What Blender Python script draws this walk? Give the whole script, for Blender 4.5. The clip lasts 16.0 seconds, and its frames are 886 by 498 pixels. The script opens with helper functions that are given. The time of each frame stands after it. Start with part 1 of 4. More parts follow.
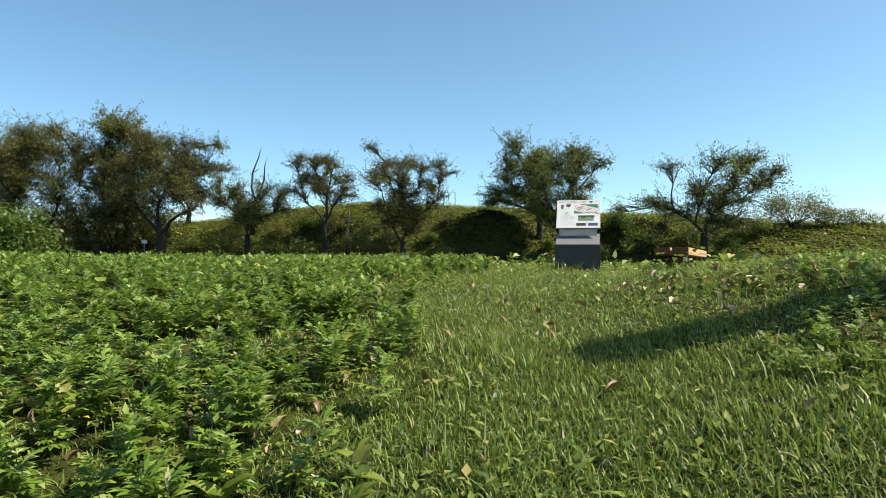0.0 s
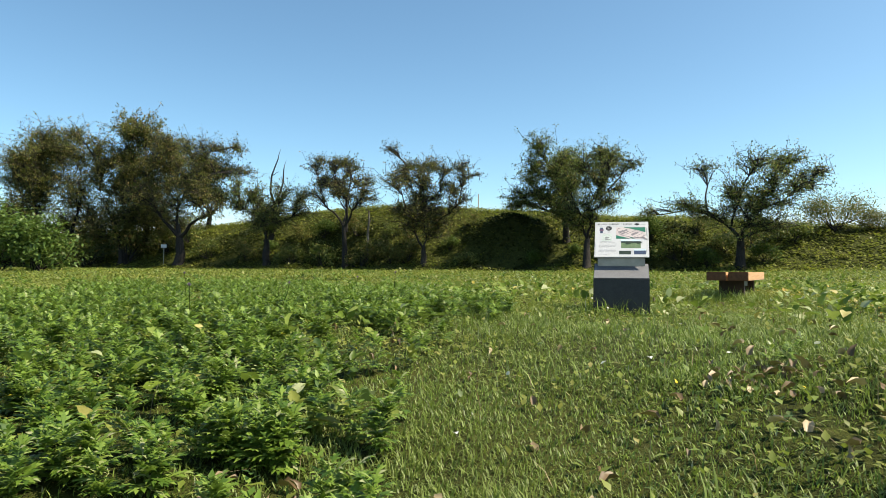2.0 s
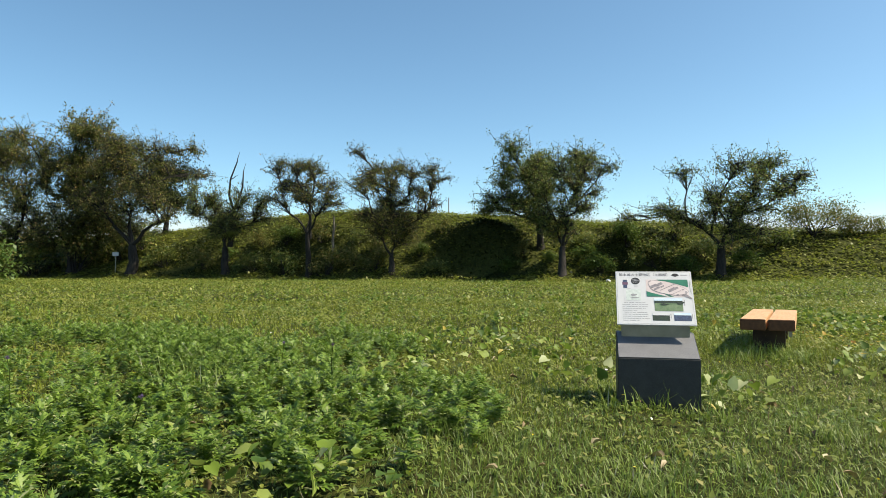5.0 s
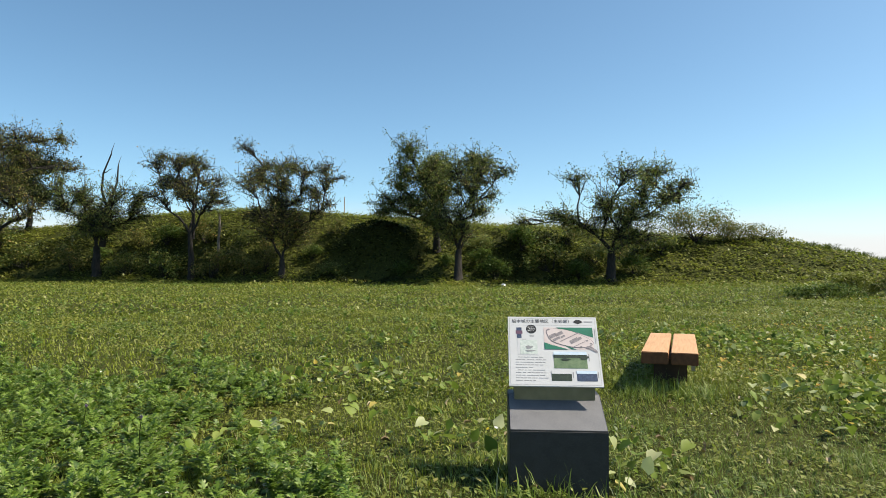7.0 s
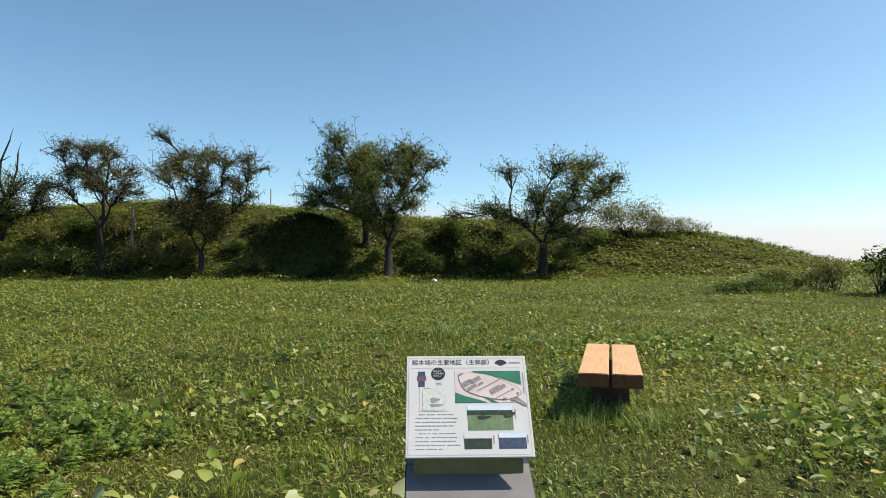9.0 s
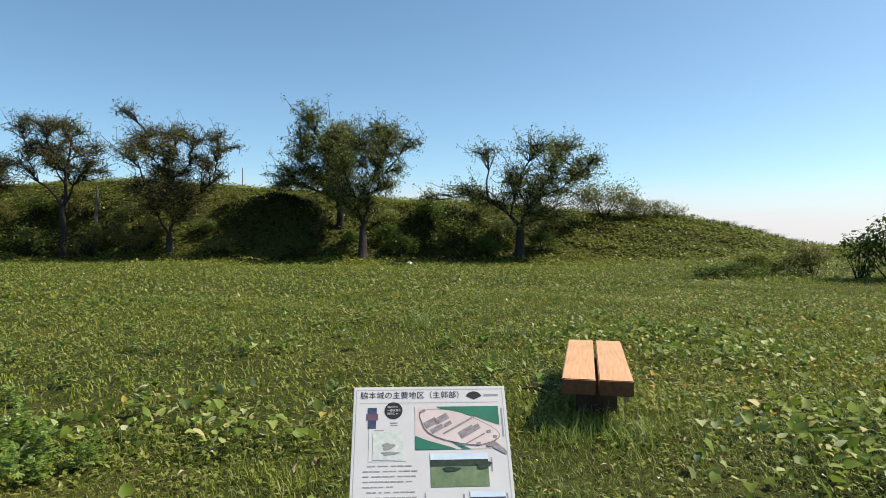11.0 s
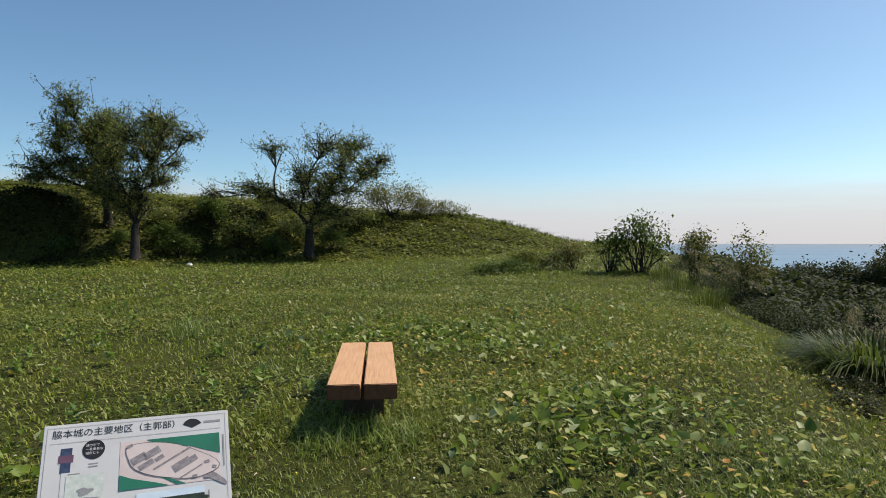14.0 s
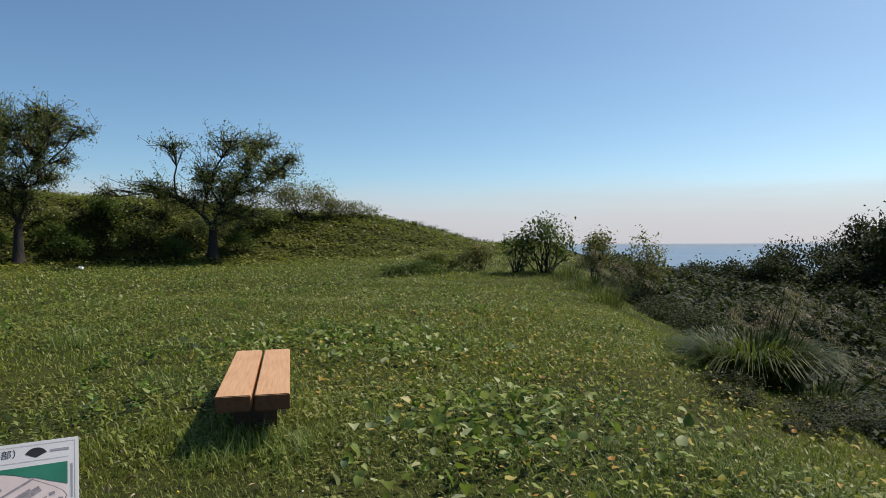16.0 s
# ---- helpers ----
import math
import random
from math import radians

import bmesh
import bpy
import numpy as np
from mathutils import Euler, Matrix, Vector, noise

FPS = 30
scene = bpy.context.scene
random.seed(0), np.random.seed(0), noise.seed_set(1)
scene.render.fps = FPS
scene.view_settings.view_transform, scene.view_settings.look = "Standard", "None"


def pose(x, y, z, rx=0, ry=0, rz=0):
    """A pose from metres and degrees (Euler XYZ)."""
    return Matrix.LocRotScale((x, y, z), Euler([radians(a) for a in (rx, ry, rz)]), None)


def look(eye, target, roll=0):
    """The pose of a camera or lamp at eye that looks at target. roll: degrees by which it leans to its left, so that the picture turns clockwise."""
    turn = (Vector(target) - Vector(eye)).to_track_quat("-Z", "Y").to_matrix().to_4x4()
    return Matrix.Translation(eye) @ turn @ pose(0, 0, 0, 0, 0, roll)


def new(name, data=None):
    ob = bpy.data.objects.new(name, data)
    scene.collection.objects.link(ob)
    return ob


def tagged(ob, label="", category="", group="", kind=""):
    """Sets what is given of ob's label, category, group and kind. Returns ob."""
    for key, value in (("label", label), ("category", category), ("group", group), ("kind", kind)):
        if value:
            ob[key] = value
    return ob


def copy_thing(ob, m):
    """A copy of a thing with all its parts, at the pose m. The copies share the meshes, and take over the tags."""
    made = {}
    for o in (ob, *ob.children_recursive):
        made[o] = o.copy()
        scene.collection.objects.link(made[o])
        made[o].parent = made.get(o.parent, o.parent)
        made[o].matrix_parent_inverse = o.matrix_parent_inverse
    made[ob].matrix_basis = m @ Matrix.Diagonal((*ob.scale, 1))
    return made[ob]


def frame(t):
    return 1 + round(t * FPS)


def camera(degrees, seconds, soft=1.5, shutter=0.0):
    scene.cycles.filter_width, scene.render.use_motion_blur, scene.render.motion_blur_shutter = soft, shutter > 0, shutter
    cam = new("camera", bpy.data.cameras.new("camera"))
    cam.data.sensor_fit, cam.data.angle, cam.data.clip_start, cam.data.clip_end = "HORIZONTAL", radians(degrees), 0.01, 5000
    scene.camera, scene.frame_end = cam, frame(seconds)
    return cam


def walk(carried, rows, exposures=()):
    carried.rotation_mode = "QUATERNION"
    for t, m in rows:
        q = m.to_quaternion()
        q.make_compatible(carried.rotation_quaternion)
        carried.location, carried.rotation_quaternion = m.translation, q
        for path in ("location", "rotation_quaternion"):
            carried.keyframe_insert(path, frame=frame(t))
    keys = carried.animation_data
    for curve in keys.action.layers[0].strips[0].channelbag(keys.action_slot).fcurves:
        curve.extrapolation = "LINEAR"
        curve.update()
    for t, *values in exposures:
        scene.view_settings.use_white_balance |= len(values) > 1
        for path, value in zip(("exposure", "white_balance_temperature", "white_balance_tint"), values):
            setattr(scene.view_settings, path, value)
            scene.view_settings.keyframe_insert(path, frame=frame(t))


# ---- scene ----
cam = camera(67.5, 16.0, soft=0.5)
PATH = [
    (0, (-0.025, -0.336, 0.027), (-0.026, 1.663, 0.091), 0.4),
    (0.5, (-0.075, 0.085, 0.137), (-0.104, 2.084, 0.203), 0.5),
    (1, (0.026, 0.498, 0.261), (-0.002, 2.497, 0.325), 0.3),
    (1.5, (0.008, 0.828, 0.361), (-0.065, 2.826, 0.428), 0.4),
    (2, (0.098, 1.24, 0.456), (0.024, 3.238, 0.519), 0.4),
    (2.5, (0.091, 1.617, 0.502), (0.02, 3.615, 0.568), 0.3),
    (3, (0.024, 2.042, 0.63), (-0.045, 4.04, 0.694), 0.4),
    (3.5, (0.037, 2.386, 0.744), (-0.025, 4.384, 0.809), 0.3),
    (4, (-0.012, 2.77, 0.848), (-0.06, 4.768, 0.912), 0.3),
    (6.5, (0.388, 4.404, 1.265), (0.615, 6.39, 1.33), -0.1),
    (7, (0.433, 4.626, 1.339), (0.751, 6.6, 1.4), 0.2),
    (7.5, (0.597, 4.918, 1.377), (0.949, 6.886, 1.439), 0.1),
    (8, (0.653, 5.223, 1.395), (1.029, 7.187, 1.454), 0.1),
    (8.5, (0.784, 5.489, 1.443), (1.246, 7.434, 1.494), -0.1),
    (11, (1.164, 6.429, 1.585), (1.743, 8.343, 1.565), 0.2),
    (11.5, (1.214, 6.436, 1.592), (1.842, 8.335, 1.576), 0.0),
    (12, (1.231, 6.443, 1.608), (1.87, 8.338, 1.591), 0.0),
    (12.5, (1.283, 6.425, 1.618), (2.013, 8.287, 1.599), -0.0),
    (13, (1.349, 6.403, 1.627), (2.261, 8.183, 1.604), -0.1),
    (13.5, (1.392, 6.4, 1.636), (2.444, 8.101, 1.611), -0.2),
    (14, (1.428, 6.395, 1.642), (2.56, 8.044, 1.616), -0.2),
    (14.5, (1.448, 6.402, 1.659), (2.611, 8.029, 1.631), -0.2),
    (15, (1.46, 6.356, 1.681), (2.644, 7.967, 1.654), -0.2),
    (15.5, (1.531, 6.346, 1.686), (2.783, 7.905, 1.66), -0.2),
    (16, (1.566, 6.326, 1.686), (2.904, 7.813, 1.66), -0.3),
]
walk(cam, [(t, look(eye, target, roll)) for t, eye, target, roll in PATH],
     [(0, 0.78, 7250, 8), (3.5, 0.74, 7250, 8), (7, 0.52, 7100, 10), (11, 0.42, 7050, 13), (13, 0.22, 6950, 14), (14.5, 0.03, 6900, 14), (16, -0.08, 6750, 15)])

# ---- light ----
SUN_AZ, SUN_EL = radians(100), radians(52)   # azimuth clockwise from +y
to_sun = Vector((math.sin(SUN_AZ) * math.cos(SUN_EL), math.cos(SUN_AZ) * math.cos(SUN_EL), math.sin(SUN_EL)))
world = bpy.data.worlds.new("sky")
scene.world = world
world.use_nodes = True
wn = world.node_tree
sky = wn.nodes.new("ShaderNodeTexSky")
sky.sky_type = "NISHITA"
sky.sun_disc = False
sky.sun_elevation, sky.sun_rotation = SUN_EL, SUN_AZ
sky.air_density, sky.dust_density, sky.ozone_density, sky.altitude = 0.70, 0.9, 3.6, 60
richer = wn.nodes.new("ShaderNodeHueSaturation")
richer.inputs["Saturation"].default_value = 1.08
wn.links.new(sky.outputs[0], richer.inputs["Color"])
tint = wn.nodes.new("ShaderNodeMix")
tint.data_type, tint.blend_type = "RGBA", "MULTIPLY"
tint.inputs[0].default_value, tint.inputs[7].default_value = 1.0, (0.94, 1.06, 0.95, 1)
wn.links.new(richer.outputs[0], tint.inputs[6])
wn.links.new(tint.outputs[2], wn.nodes["Background"].inputs[0])
wn.nodes["Background"].inputs[1].default_value = 0.15
sun = new("sun", bpy.data.lights.new("sun", "SUN"))
sun.data.energy, sun.data.angle, sun.data.color = 5.0, radians(0.53), (1.0, 0.94, 0.82)
sun.matrix_world = look(to_sun * 200, (0, 0, 0))
scene.view_settings.exposure = 0.0

rng = np.random.default_rng(7)

# ---- materials ----


def nodes_of(name):
    m = bpy.data.materials.new(name)
    m.use_nodes = True
    t = m.node_tree
    return m, t, t.nodes["Principled BSDF"], t.nodes["Material Output"]


def ramp(t, fac, stops):
    r = t.nodes.new("ShaderNodeValToRGB")
    while len(r.color_ramp.elements) < len(stops):
        r.color_ramp.elements.new(0.5)
    for e, (p, c) in zip(r.color_ramp.elements, stops):
        e.position, e.color = p, (*c, 1)
    t.links.new(fac, r.inputs[0])
    return r.outputs[0]


def noise_node(t, scale, detail=4, rough=0.55, coords=None):
    n = t.nodes.new("ShaderNodeTexNoise")
    n.inputs["Scale"].default_value, n.inputs["Detail"].default_value, n.inputs["Roughness"].default_value = scale, detail, rough
    if coords is None:
        g = t.nodes.new("ShaderNodeNewGeometry")
        coords = g.outputs["Position"]
    t.links.new(coords, n.inputs["Vector"])
    return n.outputs["Fac"]


def mixed(t, fac, a, b, mode="MIX"):
    m = t.nodes.new("ShaderNodeMix")
    m.data_type, m.blend_type = "RGBA", mode
    if isinstance(fac, float):
        m.inputs[0].default_value = fac
    else:
        t.links.new(fac, m.inputs[0])
    for k, v in ((6, a), (7, b)):
        if isinstance(v, tuple):
            m.inputs[k].default_value = (*v, 1)
        else:
            t.links.new(v, m.inputs[k])
    return m.outputs[2]


def bump(t, bsdf, fac, strength, distance):
    b = t.nodes.new("ShaderNodeBump")
    b.inputs["Strength"].default_value, b.inputs["Distance"].default_value = strength, distance
    t.links.new(fac, b.inputs["Height"])
    t.links.new(b.outputs[0], bsdf.inputs["Normal"])


def foliage(name, stops, patch=None, patch_scale=0.5, rough=0.5, through_light=0.34, gloss=0.4):
    """Leaves: a colour for each leaf out of a ramp, patches at a larger scale, light through the blade."""
    m, t, p, out = nodes_of(name)
    g = t.nodes.new("ShaderNodeNewGeometry")
    col = ramp(t, g.outputs["Random Per Island"], stops)
    if patch:
        big = noise_node(t, patch_scale, 3)
        col = mixed(t, ramp(t, big, [(0.42, (0, 0, 0)), (0.62, (0.8, 0.8, 0.8))]), col, patch)
    t.links.new(col, p.inputs["Base Color"])
    p.inputs["Roughness"].default_value = rough
    p.inputs["Specular IOR Level"].default_value = gloss
    tr = t.nodes.new("ShaderNodeBsdfTranslucent")
    t.links.new(mixed(t, 0.5, col, (0.19, 0.27, 0.045)), tr.inputs["Color"])
    mx = t.nodes.new("ShaderNodeMixShader")
    mx.inputs[0].default_value = through_light
    t.links.new(p.outputs[0], mx.inputs[1])
    t.links.new(tr.outputs[0], mx.inputs[2])
    t.links.new(mx.outputs[0], out.inputs[0])
    return m


def surface(name, dark, light, scale, rough=0.7, metal=0.0, bump_size=0.0, bump_scale=40, speck=None):
    m, t, p, out = nodes_of(name)
    tc = t.nodes.new("ShaderNodeTexCoord").outputs["Object"]
    col = ramp(t, noise_node(t, scale, 5, 0.6, tc), [(0.32, dark), (0.68, light)])
    if speck:
        col = mixed(t, ramp(t, noise_node(t, speck[0], 2, 0.5, tc), [(0.52, (0, 0, 0)), (0.6, (1, 1, 1))]), col, speck[1])
    t.links.new(col, p.inputs["Base Color"])
    p.inputs["Roughness"].default_value, p.inputs["Metallic"].default_value = rough, metal
    if bump_size:
        bump(t, p, noise_node(t, bump_scale, 4, 0.6, tc), 0.6, bump_size)
    return m


def ground_material():
    m, t, p, out = nodes_of("meadow_soil")
    fine = noise_node(t, 9.0, 6, 0.7)
    big = noise_node(t, 0.35, 4)
    soil = ramp(t, fine, [(0.3, (0.016, 0.016, 0.007)), (0.5, (0.04, 0.047, 0.011)), (0.7, (0.085, 0.095, 0.022))])
    col = mixed(t, ramp(t, big, [(0.45, (0, 0, 0)), (0.65, (0.6, 0.6, 0.6))]), soil, (0.075, 0.075, 0.02))
    t.links.new(col, p.inputs["Base Color"])
    p.inputs["Roughness"].default_value = 0.95
    p.inputs["Specular IOR Level"].default_value = 0.1
    bump(t, p, noise_node(t, 14.0, 6, 0.7), 0.9, 0.06)
    return m


def sea_material():
    m, t, p, out = nodes_of("sea_water")
    big = noise_node(t, 0.004, 4)
    t.links.new(ramp(t, big, [(0.35, (0.08, 0.145, 0.20)), (0.65, (0.13, 0.20, 0.26))]), p.inputs["Base Color"])
    p.inputs["Roughness"].default_value = 0.3
    bump(t, p, noise_node(t, 0.5, 5, 0.6), 0.5, 0.5)
    return m


def wood_material():
    m, t, p, out = nodes_of("new_timber")
    tc = t.nodes.new("ShaderNodeTexCoord").outputs["Object"]
    mp = t.nodes.new("ShaderNodeMapping")
    mp.inputs["Scale"].default_value = (14, 0.7, 14)
    t.links.new(tc, mp.inputs["Vector"])
    grain = noise_node(t, 3.0, 6, 0.65, mp.outputs[0])
    col = ramp(t, grain, [(0.3, (0.41, 0.215, 0.10)), (0.5, (0.52, 0.295, 0.15)), (0.7, (0.57, 0.345, 0.185))])
    stain = noise_node(t, 3.0, 4, 0.6, tc)
    col = mixed(t, ramp(t, stain, [(0.55, (0, 0, 0)), (0.75, (0.4, 0.4, 0.4))]), col, (0.42, 0.21, 0.09))
    t.links.new(col, p.inputs["Base Color"])
    p.inputs["Roughness"].default_value = 0.6
    bump(t, p, grain, 0.25, 0.004)
    return m


def bark_material(name, dark, light):
    m, t, p, out = nodes_of(name)
    tc = t.nodes.new("ShaderNodeTexCoord").outputs["Object"]
    mp = t.nodes.new("ShaderNodeMapping")
    mp.inputs["Scale"].default_value = (1, 1, 0.3)
    t.links.new(tc, mp.inputs["Vector"])
    f = noise_node(t, 9.0, 5, 0.65, mp.outputs[0])
    t.links.new(ramp(t, f, [(0.35, dark), (0.65, light)]), p.inputs["Base Color"])
    p.inputs["Roughness"].default_value = 0.9
    bump(t, p, f, 0.8, 0.05)
    return m


SOIL, SEA, WOOD = ground_material(), sea_material(), wood_material()
# end grain, darkened well beyond its own tone for the unlit beam ends
WOOD_END_SHADED = surface("shaded_end_grain", (0.09, 0.035, 0.014), (0.15, 0.06, 0.024), 20, rough=0.85)
# timber brown darkened to carry the shadow beneath the seat
WOOD_SHADED = surface("shaded_timber", (0.03, 0.018, 0.011), (0.06, 0.034, 0.02), 8, rough=0.8, bump_size=0.003)
GRASS = foliage("grass_blades", [(0.0, (0.035, 0.069, 0.013)), (0.35, (0.123, 0.177, 0.030)), (0.8, (0.220, 0.316, 0.059)), (0.97, (0.317, 0.374, 0.133)), (1.0, (0.422, 0.394, 0.334))], (0.176, 0.222, 0.049), 0.45)
FIELD_GRASS = foliage("field_grass_blades", [(0.0, (0.047, 0.075, 0.007)), (0.35, (0.142, 0.186, 0.013)), (0.85, (0.248, 0.293, 0.028)), (0.98, (0.347, 0.320, 0.076)), (1.0, (0.442, 0.375, 0.189))], (0.195, 0.217, 0.022), 0.35)
MUGWORT = foliage("mugwort_leaves", [(0.0, (0.041, 0.096, 0.015)), (0.5, (0.142, 0.234, 0.029)), (0.9, (0.250, 0.348, 0.066)), (1.0, (0.374, 0.382, 0.209))], None, through_light=0.4)
CLOVER = foliage("low_weed_leaves", [(0.0, (0.038, 0.079, 0.016)), (0.5, (0.128, 0.187, 0.027)), (0.88, (0.221, 0.266, 0.054)), (0.98, (0.340, 0.299, 0.109))], (0.230, 0.220, 0.040), 0.6)
KUDZU = foliage("kudzu_leaves", [(0.0, (0.045, 0.09, 0.012)), (0.5, (0.16, 0.23, 0.028)), (0.78, (0.29, 0.34, 0.09)), (0.93, (0.43, 0.46, 0.26)), (1.0, (0.50, 0.36, 0.06))], None, rough=0.5, gloss=0.28)
YELLOWING = foliage("yellowing_leaves", [(0.0, (0.092, 0.123, 0.015)), (0.5, (0.218, 0.235, 0.030)), (0.8, (0.368, 0.336, 0.060)), (0.93, (0.483, 0.302, 0.060)), (1.0, (0.460, 0.202, 0.050))], None, gloss=0.2)
DRY = foliage("dry_leaves", [(0.0, (0.10, 0.06, 0.03)), (0.6, (0.22, 0.15, 0.08)), (1.0, (0.42, 0.34, 0.20))], None, through_light=0.1)
BANK = foliage("bank_creeper_leaves", [(0.0, (0.057, 0.074, 0.010)), (0.5, (0.156, 0.176, 0.018)), (0.9, (0.246, 0.254, 0.033)), (1.0, (0.312, 0.213, 0.049))], (0.19, 0.20, 0.03), 0.25)
CHERRY = foliage("cherry_leaves", [(0.0, (0.046, 0.074, 0.017)), (0.55, (0.115, 0.155, 0.034)), (0.88, (0.253, 0.259, 0.058)), (1.0, (0.368, 0.241, 0.078))], None, through_light=0.3)
CHERRY_BROWN = foliage("autumn_leaves", [(0.0, (0.056, 0.069, 0.020)), (0.5, (0.131, 0.144, 0.039)), (0.85, (0.250, 0.206, 0.070)), (1.0, (0.388, 0.225, 0.091))], None, through_light=0.28, gloss=0.15)
# dark foliage, lowered further so the colour itself holds backlit shade
SHADED_LEAF = foliage("shaded_dark_leaves", [(0.0, (0.008, 0.014, 0.005)), (0.6, (0.018, 0.029, 0.008)), (1.0, (0.040, 0.048, 0.013))], None, rough=0.7, through_light=0.12, gloss=0.15)
BUSH_LEAF = foliage("bush_leaves", [(0.0, (0.025, 0.06, 0.012)), (0.6, (0.065, 0.11, 0.022)), (1.0, (0.15, 0.18, 0.04))], None, through_light=0.28, gloss=0.15)
# brown-green scrub with the deep shade of the slope mixed into its colour
SHADED_SCRUB = foliage("shaded_scrub_leaves", [(0.0, (0.009, 0.012, 0.004)), (0.6, (0.022, 0.026, 0.007)), (0.9, (0.050, 0.042, 0.015)), (1.0, (0.093, 0.068, 0.031))], None, through_light=0.2, gloss=0.1)
BRIGHT_LEAF = foliage("bamboo_leaves", [(0.0, (0.045, 0.09, 0.015)), (0.6, (0.09, 0.15, 0.028)), (1.0, (0.15, 0.22, 0.05))], None)
REED = foliage("reed_blades", [(0.0, (0.012, 0.026, 0.005)), (0.75, (0.04, 0.062, 0.012)), (0.93, (0.10, 0.115, 0.03)), (1.0, (0.24, 0.23, 0.12))], None, rough=0.5, through_light=0.3, gloss=0.12)
PLUME = foliage("reed_plumes", [(0.0, (0.16, 0.105, 0.08)), (0.6, (0.26, 0.18, 0.14)), (1.0, (0.38, 0.29, 0.23))], None)
WHITE_FLOWER = foliage("petals_white", [(0.0, (0.7, 0.7, 0.66)), (1.0, (0.8, 0.8, 0.78))], None)
YELLOW_FLOWER = foliage("petals_yellow", [(0.0, (0.65, 0.48, 0.03)), (1.0, (0.75, 0.58, 0.05))], None)
BARK = bark_material("cherry_bark", (0.008, 0.007, 0.006), (0.032, 0.026, 0.021))
BARK_PALE = bark_material("dead_wood", (0.07, 0.06, 0.05), (0.22, 0.20, 0.17))
GRANITE = surface("dark_granite", (0.011, 0.0115, 0.013), (0.024, 0.0245, 0.027), 12, rough=0.55, speck=(420, (0.045, 0.045, 0.05)))
GRANITE_ROUGH = surface("sawn_granite", (0.10, 0.10, 0.11), (0.14, 0.14, 0.15), 9, rough=0.6, speck=(420, (0.18, 0.18, 0.19)), bump_size=0.001, bump_scale=300)
STEEL = surface("brushed_steel", (0.20, 0.20, 0.19), (0.30, 0.30, 0.28), 6, rough=0.3, metal=1.0)
PANEL_WHITE = surface("panel_white", (0.51, 0.51, 0.52), (0.57, 0.57, 0.58), 5, rough=0.35)
POST_PAINT = surface("weathered_post", (0.30, 0.26, 0.21), (0.42, 0.38, 0.32), 7, rough=0.8, bump_size=0.004)


def ink(name, a, b=None, scale=9.0, rough=0.4):
    return surface(name, a, b or a, scale, rough=rough)


INK_BLACK = ink("print_black", (0.012, 0.012, 0.014), (0.02, 0.02, 0.022))
INK_GREY = ink("print_grey", (0.22, 0.22, 0.23), (0.28, 0.28, 0.29))
INK_GREEN = ink("print_green", (0.012, 0.13, 0.08), (0.02, 0.17, 0.11))
INK_SAND = ink("print_sand", (0.50, 0.41, 0.40), (0.60, 0.52, 0.51))
INK_ROOF = ink("print_roof", (0.15, 0.135, 0.15), (0.30, 0.27, 0.28), 60)
INK_SKETCH = ink("print_sketch", (0.40, 0.46, 0.43), (0.58, 0.61, 0.58), 45)
INK_FIELD = ink("print_field", (0.08, 0.14, 0.07), (0.16, 0.22, 0.12), 25)
INK_WOOD = ink("print_woods", (0.012, 0.02, 0.016), (0.03, 0.05, 0.03), 40)
INK_SKY = ink("print_sky", (0.42, 0.55, 0.68), (0.60, 0.68, 0.75), 12)
INK_NAVY = ink("print_navy", (0.02, 0.03, 0.07), (0.05, 0.08, 0.14), 50)
INK_RED = ink("print_purple", (0.10, 0.05, 0.09), (0.16, 0.08, 0.12))

# ---- building helpers ----


def part(name, bm, material, parent=None, label="", smooth=False):
    me = bpy.data.meshes.new(name)
    bm.to_mesh(me)
    bm.free()
    me.materials.append(material)
    if smooth:
        me.shade_smooth()
    ob = new(name, me)
    if parent is not None:
        ob.parent = parent
    if label:
        tagged(ob, label)
    return ob


def thing(name, label, category, at=Matrix(), group="", kind=""):
    ob = new(name)
    ob.matrix_world = at
    return tagged(ob, label, category, group, kind)


def box(bm, lo, hi, bevel=0.0):
    r = bmesh.ops.create_cube(bm, size=1)
    bmesh.ops.scale(bm, vec=[b - a for a, b in zip(lo, hi)], verts=r["verts"])
    bmesh.ops.translate(bm, vec=[(a + b) / 2 for a, b in zip(lo, hi)], verts=r["verts"])
    if bevel:
        edges = list({e for v in r["verts"] for e in v.link_edges})
        bmesh.ops.bevel(bm, geom=edges, offset=bevel, segments=2, affect="EDGES")
    return bm


def boxed(lo, hi, bevel=0.0):
    return box(bmesh.new(), lo, hi, bevel)


def fast_mesh(name, verts, faces, material, parent=None, smooth=False):
    """One mesh out of arrays: verts (n, 3), faces (m, 3) or (m, 4)."""
    me = bpy.data.meshes.new(name)
    k = faces.shape[1]
    me.vertices.add(len(verts))
    me.vertices.foreach_set("co", np.ascontiguousarray(verts, np.float32).ravel())
    me.loops.add(faces.size)
    me.loops.foreach_set("vertex_index", np.ascontiguousarray(faces, np.int32).ravel())
    me.polygons.add(len(faces))
    me.polygons.foreach_set("loop_start", np.arange(0, faces.size, k, dtype=np.int32))
    me.update(calc_edges=True)
    me.materials.append(material)
    if smooth:
        me.shade_smooth()
    ob = new(name, me)
    if parent is not None:
        ob.parent = parent
    return ob


